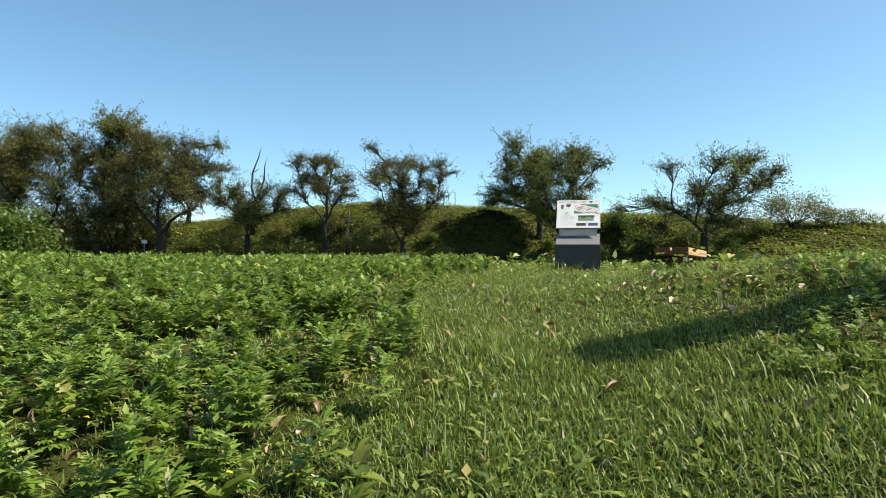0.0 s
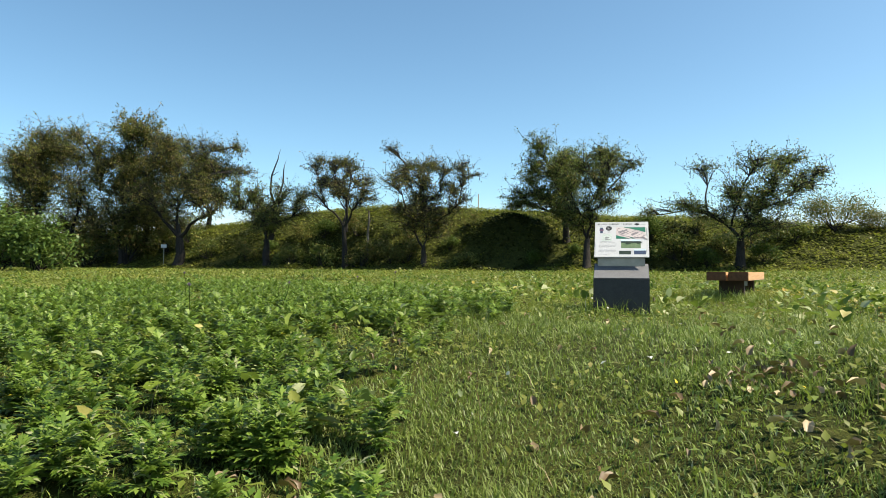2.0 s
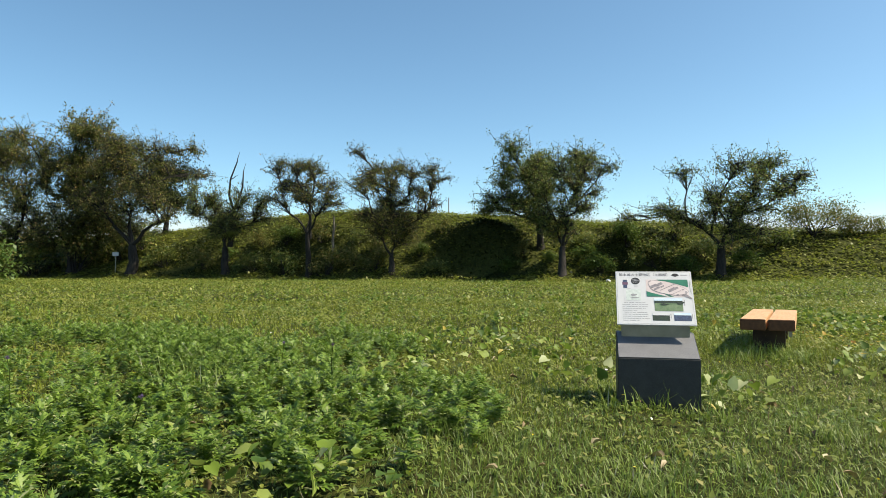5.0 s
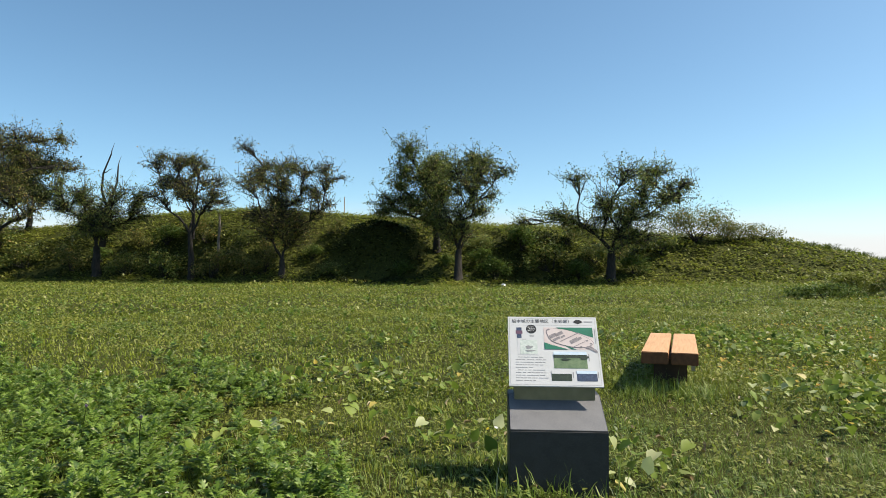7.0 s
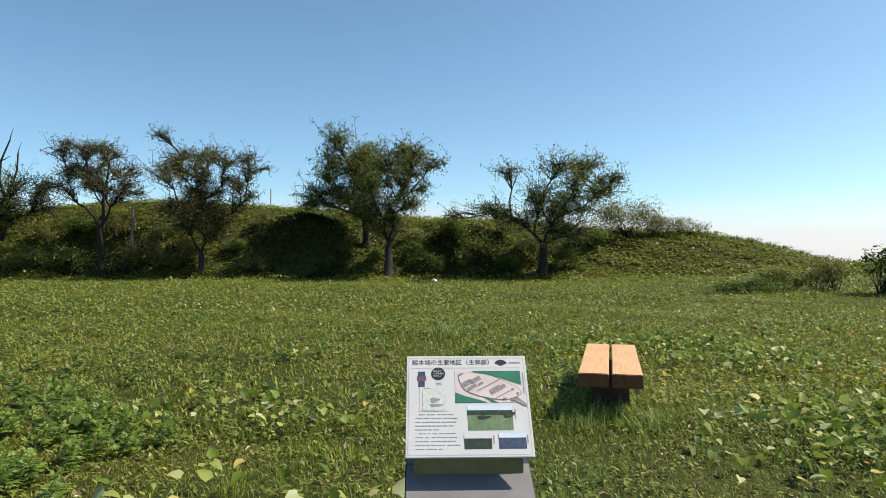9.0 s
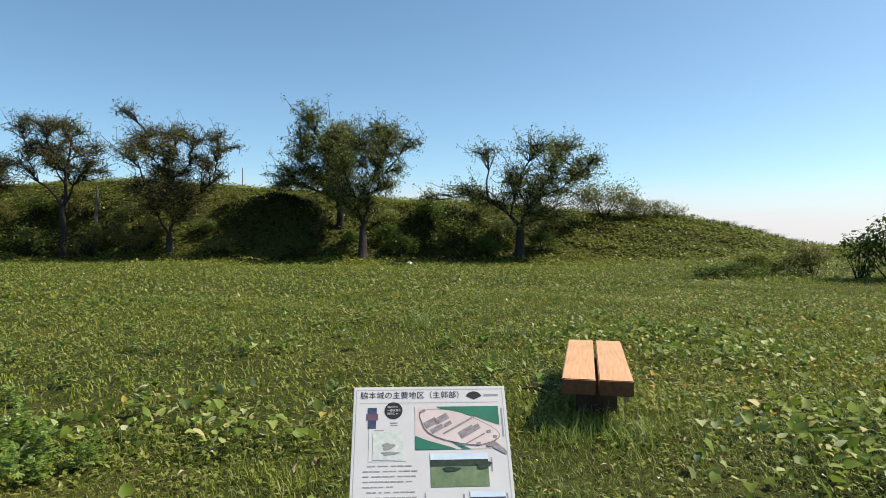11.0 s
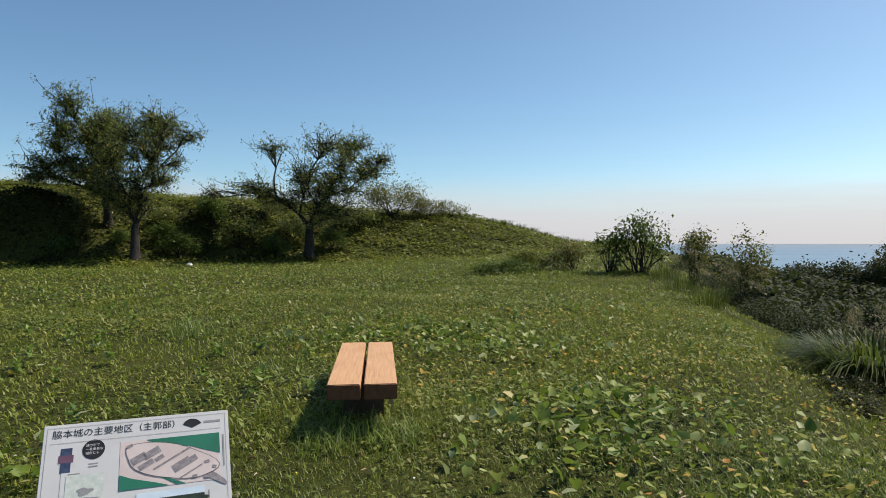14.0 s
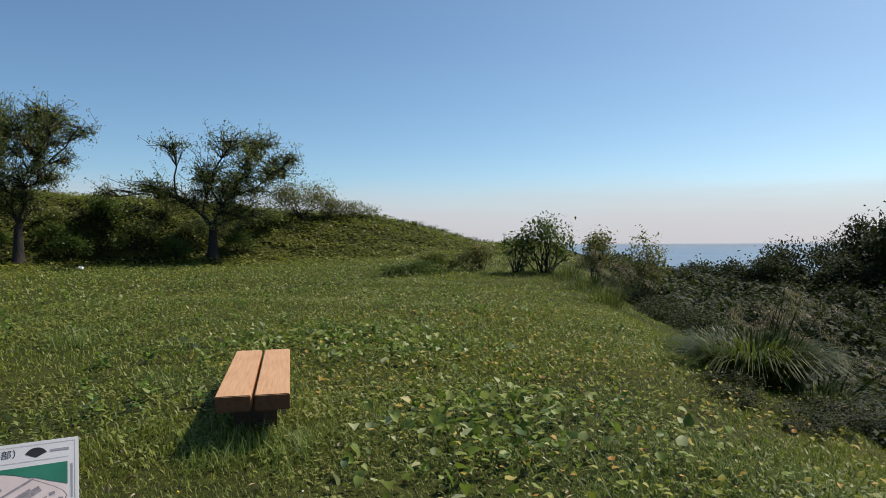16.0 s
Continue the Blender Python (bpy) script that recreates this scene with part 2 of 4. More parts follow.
def turns(yaw, tilt, spin=None):
    """Rotation matrices (n, 3, 3): spin about z, then tilt about x, then yaw about z."""
    def rz(a):
        c, s, o, l = np.cos(a), np.sin(a), np.zeros_like(a), np.ones_like(a)
        return np.stack([np.stack([c, -s, o], -1), np.stack([s, c, o], -1), np.stack([o, o, l], -1)], -2)
    c, s, o, l = np.cos(tilt), np.sin(tilt), np.zeros_like(tilt), np.ones_like(tilt)
    rx = np.stack([np.stack([l, o, o], -1), np.stack([o, c, -s], -1), np.stack([o, s, c], -1)], -2)
    m = rz(yaw) @ rx
    return m @ rz(spin) if spin is not None else m


def strewn(template, faces, pos, rot, size):
    """Copies of a small template at places, as arrays. size: (n,) or (n, 3)."""
    size = size[:, None] * np.ones(3) if size.ndim == 1 else size
    v = np.einsum("nij,nkj->nki", rot, template[None] * size[:, None]) + pos[:, None]
    f = faces[None] + (np.arange(len(pos)) * len(template))[:, None, None]
    return v.reshape(-1, 3), f.reshape(-1, faces.shape[1])


def joined(pieces):
    vs, fs, n = [], [], 0
    for v, f in pieces:
        vs.append(v)
        fs.append(f + n)
        n += len(v)
    return np.concatenate(vs), np.concatenate(fs)


# leaf and blade templates, 1 long along +y, lying in xy with the tip curling down
BLADE = np.array([(-0.5, 0, 0), (0.5, 0, 0), (-0.42, 0.12, 0.5), (0.42, 0.12, 0.5), (0, 0.45, 0.92)])
BLADE_F = np.array([(0, 1, 3), (0, 3, 2), (2, 3, 4)])
LEAF = np.array([(0, 0, 0), (-0.28, 0.38, 0.06), (0, 0.5, 0.0), (0.28, 0.38, 0.06), (0, 1.0, -0.12)])
LEAF_F = np.array([(0, 2, 1), (0, 3, 2), (1, 2, 4), (2, 3, 4)])
SIMPLE = np.array([(0, 0, 0), (-0.27, 0.5, 0.05), (0.27, 0.5, 0.05), (0, 1.0, -0.05)])
SIMPLE_F = np.array([(0, 2, 1), (1, 2, 3)])
HEART = np.array([(0, 0.08, 0), (-0.30, 0.0, 0.08), (-0.44, 0.35, 0.14), (-0.24, 0.74, 0.04), (0, 1.0, -0.16), (0.24, 0.74, 0.04), (0.44, 0.35, 0.14), (0.30, 0.0, 0.08), (0, 0.5, -0.02)])
HEART_F = np.array([(8, 0, 1), (8, 1, 2), (8, 2, 3), (8, 3, 4), (8, 4, 5), (8, 5, 6), (8, 6, 7), (8, 7, 0)])


def cut_leaf(places):
    """A deeply cut leaf: narrow leaflets (where on the midrib, turn, length, width), the last one at the tip."""
    v, f = [], []
    for y, turn, long, wide in places:
        c, q = math.cos(turn), math.sin(turn)
        for x, d, z in ((0, 0, 0), (-wide, 0.55 * long, 0.03), (wide, 0.55 * long, 0.03), (0, long, -0.07)):
            v.append((x * c - d * q, y + x * q + d * c, z - 0.05 * y))
        n = len(v) - 4
        f += [(n, n + 2, n + 1), (n + 1, n + 2, n + 3)]
    return np.array(v), np.array(f)


LOBED, LOBED_F = cut_leaf([(0.12, 1.0, 0.36, 0.06), (0.12, -1.0, 0.36, 0.06), (0.34, 0.75, 0.46, 0.085), (0.34, -0.75, 0.46, 0.085), (0.0, 0.0, 1.0, 0.10), (0.55, 0.5, 0.4, 0.08), (0.55, -0.5, 0.4, 0.08)])


def sheaf(n, lo=0.0, hi=2 * math.pi):
    return rng.uniform(lo, hi, n)


# ---- the lie of the land ----
TREE_A, TREE_D = np.array([-27.0, 60.0]), np.array([0.9328, -0.3604])     # the row of trees along the bank
TREE_N = np.array([0.3604, 0.9328])


def smooth(x, a, b):
    t = np.clip((x - a) / (b - a), 0, 1)
    return t * t * (3 - 2 * t)


def wavy(x, y, s, seed=0.0):
    return (np.sin(x * s + 1.3 + seed) * np.cos(y * s * 1.21 + 0.4 * seed) + 0.5 * np.sin(x * s * 2.3 + y * s * 1.7 + seed)
            + 0.3 * np.sin(y * s * 4.1 - x * s * 2.9 + 2 * seed)) / 1.8


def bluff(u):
    """Where along the bank its face is steep: 1, or 0 where it is gentle. Dark leaves stand in for tree shade here."""
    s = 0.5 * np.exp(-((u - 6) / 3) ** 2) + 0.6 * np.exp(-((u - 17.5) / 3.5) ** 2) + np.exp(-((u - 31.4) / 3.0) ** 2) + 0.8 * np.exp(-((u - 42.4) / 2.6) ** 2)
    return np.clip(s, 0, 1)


def land(x, y):
    """Height of the ground."""
    x, y = np.asarray(x, float), np.asarray(y, float)
    z = np.interp(y, [-30, -6, -0.34, 0, 1, 2, 3.3, 4, 4.6, 5.5, 7, 9], [-6, -3.2, -1.36, -1.22, -0.92, -0.68, -0.43, -0.34, -0.27, -0.18, -0.08, -0.02])
    p = np.stack([x, y], -1) - TREE_A
    u, v = p @ TREE_D, p @ TREE_N
    z = z + 0.30 * smooth(v, -34, -3) + 0.025 * wavy(x, y, 1.1) + 0.05 * wavy(x, y, 0.33, 2)
    z = z + 0.42 * smooth(x, 0.4, 2.9) * (1 - smooth(y, 3.8, 7.8)) + 0.06 * smooth(-x, 0.3, 1.5) * (1 - smooth(y, 4, 7))
    z = z + 0.13 * np.exp(-((x - 4.52) ** 2 + (y - 12.28) ** 2) / 2.6)     # low rise under the bench
    # the earth bank: crest height along it, and where its face is steep
    crest = np.interp(u, [-60, -19, 1, 11, 18, 27, 38, 45, 52, 58, 62, 65, 68, 71], [4.2, 4.2, 5.1, 6.1, 6.3, 5.75, 4.85, 4.5, 3.75, 3.35, 2.5, 1.3, 0.5, 0.0])
    steep = np.clip(bluff(u) + 0.12 * wavy(u, v, 0.9, 5), 0, 1)
    gentle_face = smooth(v, -2.2, 9.5)
    steep_face = 0.84 * smooth(v, 0.8, 3.5) + 0.16 * smooth(v, 3.0, 9.5)
    face = gentle_face * (1 - steep) + steep_face * steep
    rough = 0.14 * wavy(x, y, 0.8, 3) + 0.08 * wavy(x, y, 2.1, 1)
    z = z + np.maximum(crest - 0.3, 0) * face + rough * smooth(v, -2, 1) * (crest > 0.5)
    z = z - 0.03 * np.maximum(v - 12, 0)
    # the brink on the seaward side
    s1 = ((x - 8.0) * 0.679 - (y - 8.3) * 0.734)
    s = np.minimum(s1, x - 7.6 + 0.02 * (y - 8)) + 0.5 * wavy(x, y, 0.45, 4)
    far = np.hypot(x - 92, (y - 14) * 0.9)
    drop = 0.62 * (np.sqrt(s * s + 1.2) + s) / 2
    z = z - np.where(s > -6, np.minimum(drop, 17 + 0.16 * np.maximum(s - 27, 0)), 0)
    z = z + 21.0 * np.exp(-(far / 33) ** 2) + 6 * np.exp(-(np.hypot(x - 120, y + 10) / 30) ** 2)
    return np.maximum(z, -34.0 - 0.0 * z)


def brink(p):
    """Metres inside the field, short of the brink."""
    return -np.minimum((p[:, 0] - 8.0) * 0.679 - (p[:, 1] - 8.3) * 0.734, p[:, 0] - 7.6)


def stretched(n, near, reach):
    t = np.linspace(-1, 1, n)
    k = np.arcsinh(reach / near)
    return near * np.sinh(k * t)


def build_ground():
    xs, ys = stretched(285, 6.5, 420) + 3, stretched(285, 9.0, 420) + 9
    X, Y = np.meshgrid(xs, ys)
    n, m = X.shape
    v = np.stack([X, Y, land(X, Y)], -1).reshape(-1, 3)
    i = np.arange(n * m).reshape(n, m)
    f = np.stack([i[:-1, :-1], i[:-1, 1:], i[1:, 1:], i[1:, :-1]], -1).reshape(-1, 4)
    tagged(fast_mesh("ground", v, f, SOIL, smooth=True), "uneven grassy ground of a hilltop field with an earth bank", "ground", kind="structure")
    bm = bmesh.new()
    bmesh.ops.create_circle(bm, cap_ends=True, radius=4900, segments=96)
    bmesh.ops.translate(bm, vec=(0, 0, -30), verts=bm.verts)
    tagged(part("water", bm, SEA), "calm blue sea reaching to a hazy horizon", "sea", kind="structure")


def painted_haze_ring():
    """Glowing backdrop ring painted as pale haze and low cloud all round the horizon, thinning upwards."""
    m = bpy.data.materials.new("painted_haze")
    m.use_nodes = True
    t = m.node_tree
    t.nodes.remove(t.nodes["Principled BSDF"])
    tc = t.nodes.new("ShaderNodeTexCoord").outputs["Object"]
    sep = t.nodes.new("ShaderNodeSeparateXYZ")
    t.links.new(tc, sep.inputs[0])
    mp = t.nodes.new("ShaderNodeMapping")
    mp.inputs["Scale"].default_value = (0.0006, 0.0006, 0.006)
    t.links.new(tc, mp.inputs["Vector"])
    add = t.nodes.new("ShaderNodeMath")
    add.operation = "MULTIPLY_ADD"
    t.links.new(noise_node(t, 1.0, 4, 0.5, mp.outputs[0]), add.inputs[0])
    add.inputs[1].default_value = 240
    t.links.new(sep.outputs["Z"], add.inputs[2])
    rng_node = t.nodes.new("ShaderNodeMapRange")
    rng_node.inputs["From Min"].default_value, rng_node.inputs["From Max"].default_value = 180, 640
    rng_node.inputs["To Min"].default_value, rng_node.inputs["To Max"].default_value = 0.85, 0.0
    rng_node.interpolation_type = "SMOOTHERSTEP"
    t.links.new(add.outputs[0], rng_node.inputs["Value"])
    # the ring's own glow supplies the haze brightness
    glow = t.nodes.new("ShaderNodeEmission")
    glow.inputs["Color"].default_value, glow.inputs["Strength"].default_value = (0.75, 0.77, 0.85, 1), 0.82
    clear_air = t.nodes.new("ShaderNodeBsdfTransparent")
    mx = t.nodes.new("ShaderNodeMixShader")
    t.links.new(rng_node.outputs[0], mx.inputs[0])
    t.links.new(clear_air.outputs[0], mx.inputs[1])
    t.links.new(glow.outputs[0], mx.inputs[2])
    t.links.new(mx.outputs[0], t.nodes["Material Output"].inputs[0])
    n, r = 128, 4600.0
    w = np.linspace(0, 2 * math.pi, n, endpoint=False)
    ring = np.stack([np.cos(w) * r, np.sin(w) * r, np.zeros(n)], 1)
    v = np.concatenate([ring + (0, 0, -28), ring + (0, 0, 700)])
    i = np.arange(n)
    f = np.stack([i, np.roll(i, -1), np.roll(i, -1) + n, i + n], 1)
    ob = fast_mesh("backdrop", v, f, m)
    tagged(ob, "glowing backdrop ring painted as pale haze and low cloud along the horizon", "haze", kind="structure")


build_ground()
painted_haze_ring()

# ---- trees and shrubs ----


def tube(points, radii, sides=6):
    """A tapered limb along points, as arrays with quads."""
    p, r = np.asarray(points, float), np.asarray(radii, float)
    d = np.gradient(p, axis=0)
    d /= np.linalg.norm(d, axis=1, keepdims=True) + 1e-9
    a = np.cross(d, (0.31, 0.95, 0.05))
    a /= np.linalg.norm(a, axis=1, keepdims=True) + 1e-9
    b = np.cross(d, a)
    w = np.linspace(0, 2 * math.pi, sides, endpoint=False)
    ring = p[:, None] + r[:, None, None] * (np.cos(w)[None, :, None] * a[:, None] + np.sin(w)[None, :, None] * b[:, None])
    n = len(p)
    i = np.arange(n * sides).reshape(n, sides)
    f = np.stack([i[:-1], np.roll(i[:-1], -1, 1), np.roll(i[1:], -1, 1), i[1:]], -1).reshape(-1, 4)
    return ring.reshape(-1, 3), f


def bent(a, b, n, sway, lift=0.0):
    """A wavering line from a to b."""
    t = np.linspace(0, 1, n)[:, None]
    a, b = np.asarray(a, float), np.asarray(b, float)
    size = np.linalg.norm(b - a)
    w = rng.normal(0, sway * size, (n, 3)) * np.sin(math.pi * t)
    w = (w + np.roll(w, 1, 0)) / 2
    w[0] = w[-1] = 0
    up = np.array([0, 0, lift * size]) * np.sin(math.pi * t)
    return a + (b - a) * t + w + up


def leaf_cloud(centres, size, template=SIMPLE, faces=SIMPLE_F, droop=0.5):
    n = len(centres)
    rot = turns(sheaf(n), rng.normal(-droop, 0.6, n), rng.normal(0, 0.5, n))
    return strewn(template, faces, centres, rot, size * rng.uniform(0.65, 1.35, n))


def tree(label, at, clumps, trunk=0.3, fork=2.2, leaf=0.13, fill=1.0, leaves=CHERRY, stems=1, deads=(), lean=(0, 0), depth=1.0, name="tree", bark=None, swell=1.0, squat=1.0):
    """clumps: (along the bank, up, half width, half height, density). A limb runs to each, twigs fan out in it, leaves sit on the twigs."""
    x, y = at
    base = thing(name, label, "tree", pose(x, y, float(land(x, y)) - 0.15))
    along, across = np.array([*TREE_D, 0]), np.array([*TREE_N, 0])
    wood, green = [], []
    forks = []
    for k in range(stems):
        side = (k - (stems - 1) / 2) * 0.9
        top = along * (lean[0] + side * 1.2) + across * (lean[1] + rng.normal(0, 0.3)) + np.array([0, 0, fork * rng.uniform(0.9, 1.1)])
        path = bent(along * side * 0.25, top, 7, 0.035)
        wood.append(tube(path, np.linspace(trunk, trunk * 0.62, 7) * np.r_[1.35, np.ones(6)] * (0.8 if stems > 1 else 1), 9))
        forks.append((top, trunk * 0.55))
    mains = []
    clumps = [(c[0], c[1] * squat, *c[2:]) + (1.0,) * (5 - len(c)) for c in clumps]
    between = []
    for k in range(3 * len(clumps)):
        i, j = rng.integers(0, len(clumps), 2)
        p, q = clumps[i], clumps[j]
        if i != j and math.hypot(p[0] - q[0], p[1] - q[1]) < 3.2:
            w = rng.uniform(0.3, 0.7)
            between.append((p[0] * w + q[0] * (1 - w) + rng.normal(0, 0.3), p[1] * w + q[1] * (1 - w) + rng.normal(0, 0.25), 0.65 * p[2], 0.65 * p[3], 0.75 * min(p[4], q[4])))
    order = sorted(clumps + between, key=lambda c: c[1])
    for c in order:
        s, h, rw, rh = c[0], c[1], c[2] * swell, c[3] * swell
        dens = (c[4] if len(c) > 4 else 1.0) * fill
        mid = along * s + across * rng.uniform(-1.0, 1.0) * depth * min(2.4, 0.8 + 0.25 * h) + np.array([0, 0, h])
        top, r0 = min(forks, key=lambda q: np.linalg.norm(q[0][:2] - mid[:2]))
        start, r0 = top, r0
        # grow from a limb that already passes near, where there is one
        for path, r in mains:
            for q, rr in zip(path[2:-1], r[2:-1]):
                if q[2] < mid[2] - 0.3 and np.linalg.norm(q - mid) < 0.72 * np.linalg.norm(start - mid):
                    start, r0 = q, rr
        path = bent(start, mid, 7, 0.07, 0.06)
        r = np.linspace(max(r0 * 0.72, 0.05), 0.03, 7)
        wood.append(tube(path, r, 6))
        mains.append((path, r))
        twigs = int(15 + 17 * rw)
        k = max(6, int(26 * dens))
        w = rng.uniform(0.35, 1, k)[:, None]
        pts = [path[0] * (1 - w) + path[-1] * w + rng.normal(0, 0.2, (k, 3))]
        for k in range(twigs):
            q = path[rng.integers(3, 7)]
            g = rng.normal(0, 1, 3)
            g *= rng.uniform(0.35, 1.4) / (np.linalg.norm(g) + 1e-6)
            tip = mid + along * g[0] * rw + across * g[1] * rw * 0.9 + np.array([0, 0, g[2] * rh + 0.12 * rh])
            line = bent(q, tip, 5, 0.09, 0.08)
            wood.append(tube(line[[0, 2, 4]], np.array([0.032, 0.02, 0.010]), 3))
            m = max(3, int(27 * dens * rw ** 0.6))
            t = rng.uniform(0.35, 1.05, m)[:, None]
            a = line[0] * (1 - t) + line[-1] * t
            pts.append(a + rng.normal(0, 0.12, (m, 3)) * (0.4 + 0.3 * rw) * np.array([1.25, 1.25, 0.62]))
            for _ in range(2):
                a2 = line[rng.integers(2, 5)]
                b2 = a2 + (rng.normal(0, 0.35, 3) + np.array([0, 0, 0.12])) * (0.5 + rw * 0.5)
                wood.append(tube(np.stack([a2, (a2 + b2) / 2 + rng.normal(0, 0.03, 3), b2]), np.array([0.018, 0.012, 0.007]), 3))
                pts.append(b2 + rng.normal(0, 0.11, (max(2, int(12 * dens)), 3)))
        green.append(leaf_cloud(np.concatenate(pts), leaf))
    for s, h0, h1 in deads:
        top = along * s + np.array([0, 0, h1])
        line = bent(along * s * 0.3 + np.array([0, 0, h0]), top, 7, 0.05)
        wood.append(tube(line, np.linspace(trunk * 0.5, 0.05, 7), 6))
        for k in range(5):
            q = line[rng.integers(3, 7)]
            wood.append(tube(bent(q, q + np.array([rng.normal(0, 0.5), rng.normal(0, 0.4), rng.uniform(0.2, 0.9)]), 4, 0.08), np.linspace(0.05, 0.012, 4), 4))
    quad = [w for w in wood if w[1].shape[1] == 4]
    fast_mesh("trunk", *joined(quad), bark or BARK, base, smooth=True)
    fast_mesh("crown", *joined(green), leaves, base)
    return base


def shrub(label, at, half, count, leaf, leaves=BUSH_LEAF, template=SIMPLE, faces=SIMPLE_F, lift=0.55, name="shrub", stems=14, sunk=0.1, lumps=9, category="shrub"):
    """A bush: bare stems, and leaves in uneven lumps over an ellipsoid."""
    x, y = at
    rw, rd, rh = half
    base = thing(name, label, category, pose(x, y, float(land(x, y)) - sunk))
    wood, pts = [], []
    lump = []
    for k in range(lumps):
        a, e = rng.uniform(0, 2 * math.pi), rng.uniform(-0.1, 1.4)
        q = rng.uniform(0.45, 0.85)
        lump.append((np.array([math.cos(a) * math.cos(e) * rw * q, math.sin(a) * math.cos(e) * rd * q, rh * lift + rh * (0.9 - lift * 0.35) * math.sin(e) * q]), rng.uniform(0.28, 0.5)))
    for k in range(stems):
        c, _ = lump[k % lumps]
        wood.append(tube(bent((rng.normal(0, 0.08 * rw), rng.normal(0, 0.08 * rd), 0), c + rng.normal(0, 0.1, 3) * rw, 5, 0.06), np.linspace(0.035, 0.008, 5) * max(0.5, rh / 2), 4))
    per = count // lumps
    for c, s in lump:
        g = rng.normal(0, 1, (per, 3))
        g /= np.linalg.norm(g, axis=1, keepdims=True)
        g *= rng.uniform(0.25, 1.0, (per, 1)) ** 0.45
        q = c + g * np.array([rw, rd, rh * 0.8]) * s * (1 + 0.25 * rng.normal(0, 1, (per, 1)))
        pts.append(q[q[:, 2] > -0.3])
    fast_mesh("woody_base", *joined(wood), BARK, base, smooth=True)
    fast_mesh("foliage", *leaf_cloud(np.concatenate(pts), leaf, template, faces, droop=0.3), leaves, base)
    return base


def on_bank(u, v=0.0):
    p = TREE_A + TREE_D * u + TREE_N * v
    return float(p[0]), float(p[1])


tree("windswept cherry tree with a long low side branch", on_bank(47.2), [
    (3.0, 7.5, 1.2, .5), (1.0, 7.3, 1.3, .7), (-2.2, 6.7, .9, .35, .6), (4.3, 6.4, .9, .5, .6), (-.1, 5.4, 1.3, 1.0), (3.9, 5.4, .9, .6, .6), (1.7, 5.1, 1.2, .8),
    (-3.2, 4.4, 1.3, .6), (-5.6, 4.1, .6, .3, .7), (-1.5, 3.9, 1.2, .8), (.5, 3.1, 1.6, 1.3), (2.2, 3.1, 1.5, 1.0)], trunk=0.33, fork=1.9, fill=0.72, squat=0.94)
tree("tall cherry tree leaning at the foot of the bank", on_bank(37.7), [
    (1.3, 8.5, 1.0, .6), (2.9, 7.6, .9, .4, .8), (0, 7.3, .9, .9), (1, 6.9, .9, .8), (2, 5.7, .8, .6, .5), (-.8, 5.9, .9, .9), (.3, 4.5, 1.4, 1.0), (1.7, 4.5, .8, .6, .6),
    (-.4, 3.1, 1.0, 1.0), (-1.5, 3.8, .9, .9)], trunk=0.3, fork=2.2, fill=0.72, squat=0.95)
tree("dense green cherry tree rooted halfway up the bank", on_bank(35.6, 3.2), [
    (-1.6, 7, .9, .6), (-.5, 6.6, .9, .6), (-2.3, 5.7, 1.1, .8), (.4, 5.9, 1.1, .9), (-.9, 5.2, 1.4, 1.0), (-3.2, 3.6, 1.2, .7), (-4.1, 2.9, .7, .3), (-1.6, 3.2, 1.4, .9),
    (.5, 3.9, 1.1, .9), (-.2, 2.1, 1.2, .7)], trunk=0.28, fork=1.6, fill=1.1, swell=1.2, squat=0.98)
tree("spreading cherry tree with a browned lower crown", on_bank(25.5), [
    (-2.7, 9.0, .8, .3, .5), (-1.2, 8.0, 1.3, .7), (.3, 7.8, .8, .7), (-3, 6.9, 1.1, .7, .8), (-1.7, 6.5, 1.3, .7), (1.8, 7.3, 1.3, .45, .7), (3.2, 7.4, .8, .3, .7), (3.6, 6.6, .7, .3, .6),
    (1.8, 6.2, 1.0, .6, .7), (-.4, 5.3, 1.5, .8), (.3, 4.4, 1.9, 1.0), (-1.6, 4.2, 1.2, .8), (2.7, 4.6, 1.0, .6, .7), (-.8, 3.3, 1.3, .8), (1.2, 3.3, 1.4, .8), (.2, 2.5, 1.2, .7, .8)],
    trunk=0.27, fork=1.5, leaves=CHERRY_BROWN, fill=0.5)
tree("thin half-dead cherry tree with a broken bare leader", on_bank(18.7), [
    (-2.9, 8.4, 1.2, .5), (-.9, 8.8, .8, .4), (-.1, 8.4, .7, .4), (-2, 7, 1, .6), (1.5, 6.9, 1, .5), (.7, 7.4, .8, .5), (-.9, 5.9, 1.2, .6), (1.8, 5.5, 1, .6), (-2.1, 5.9, 1, .6),
    (3, 5.9, .8, .4)], trunk=0.24, fork=3.4, fill=0.34, deads=((0.3, 3.0, 8.2),), leaves=CHERRY_BROWN)
tree("cherry tree with a bare dead top and yellowing leaves", on_bank(11.1), [
    (-1.9, 6.2, .9, .5), (.1, 6.0, 1.1, .6), (2.3, 5.9, 1.4, .7), (4.0, 5.9, .8, .5), (.6, 4.8, 1.7, .9), (2.9, 4.5, 1.2, .7), (-1.2, 4.8, 1.3, .8), (-2.6, 5.2, .8, .4), (-1.9, 7.0, .5, .3), (-.6, 3.6, 1.3, .7), (1.4, 3.4, 1.3, .7)],
    trunk=0.34, fork=2.2, deads=((1.0, 2.2, 8.9), (1.6, 2.2, 8.0)), leaves=CHERRY, fill=0.6)
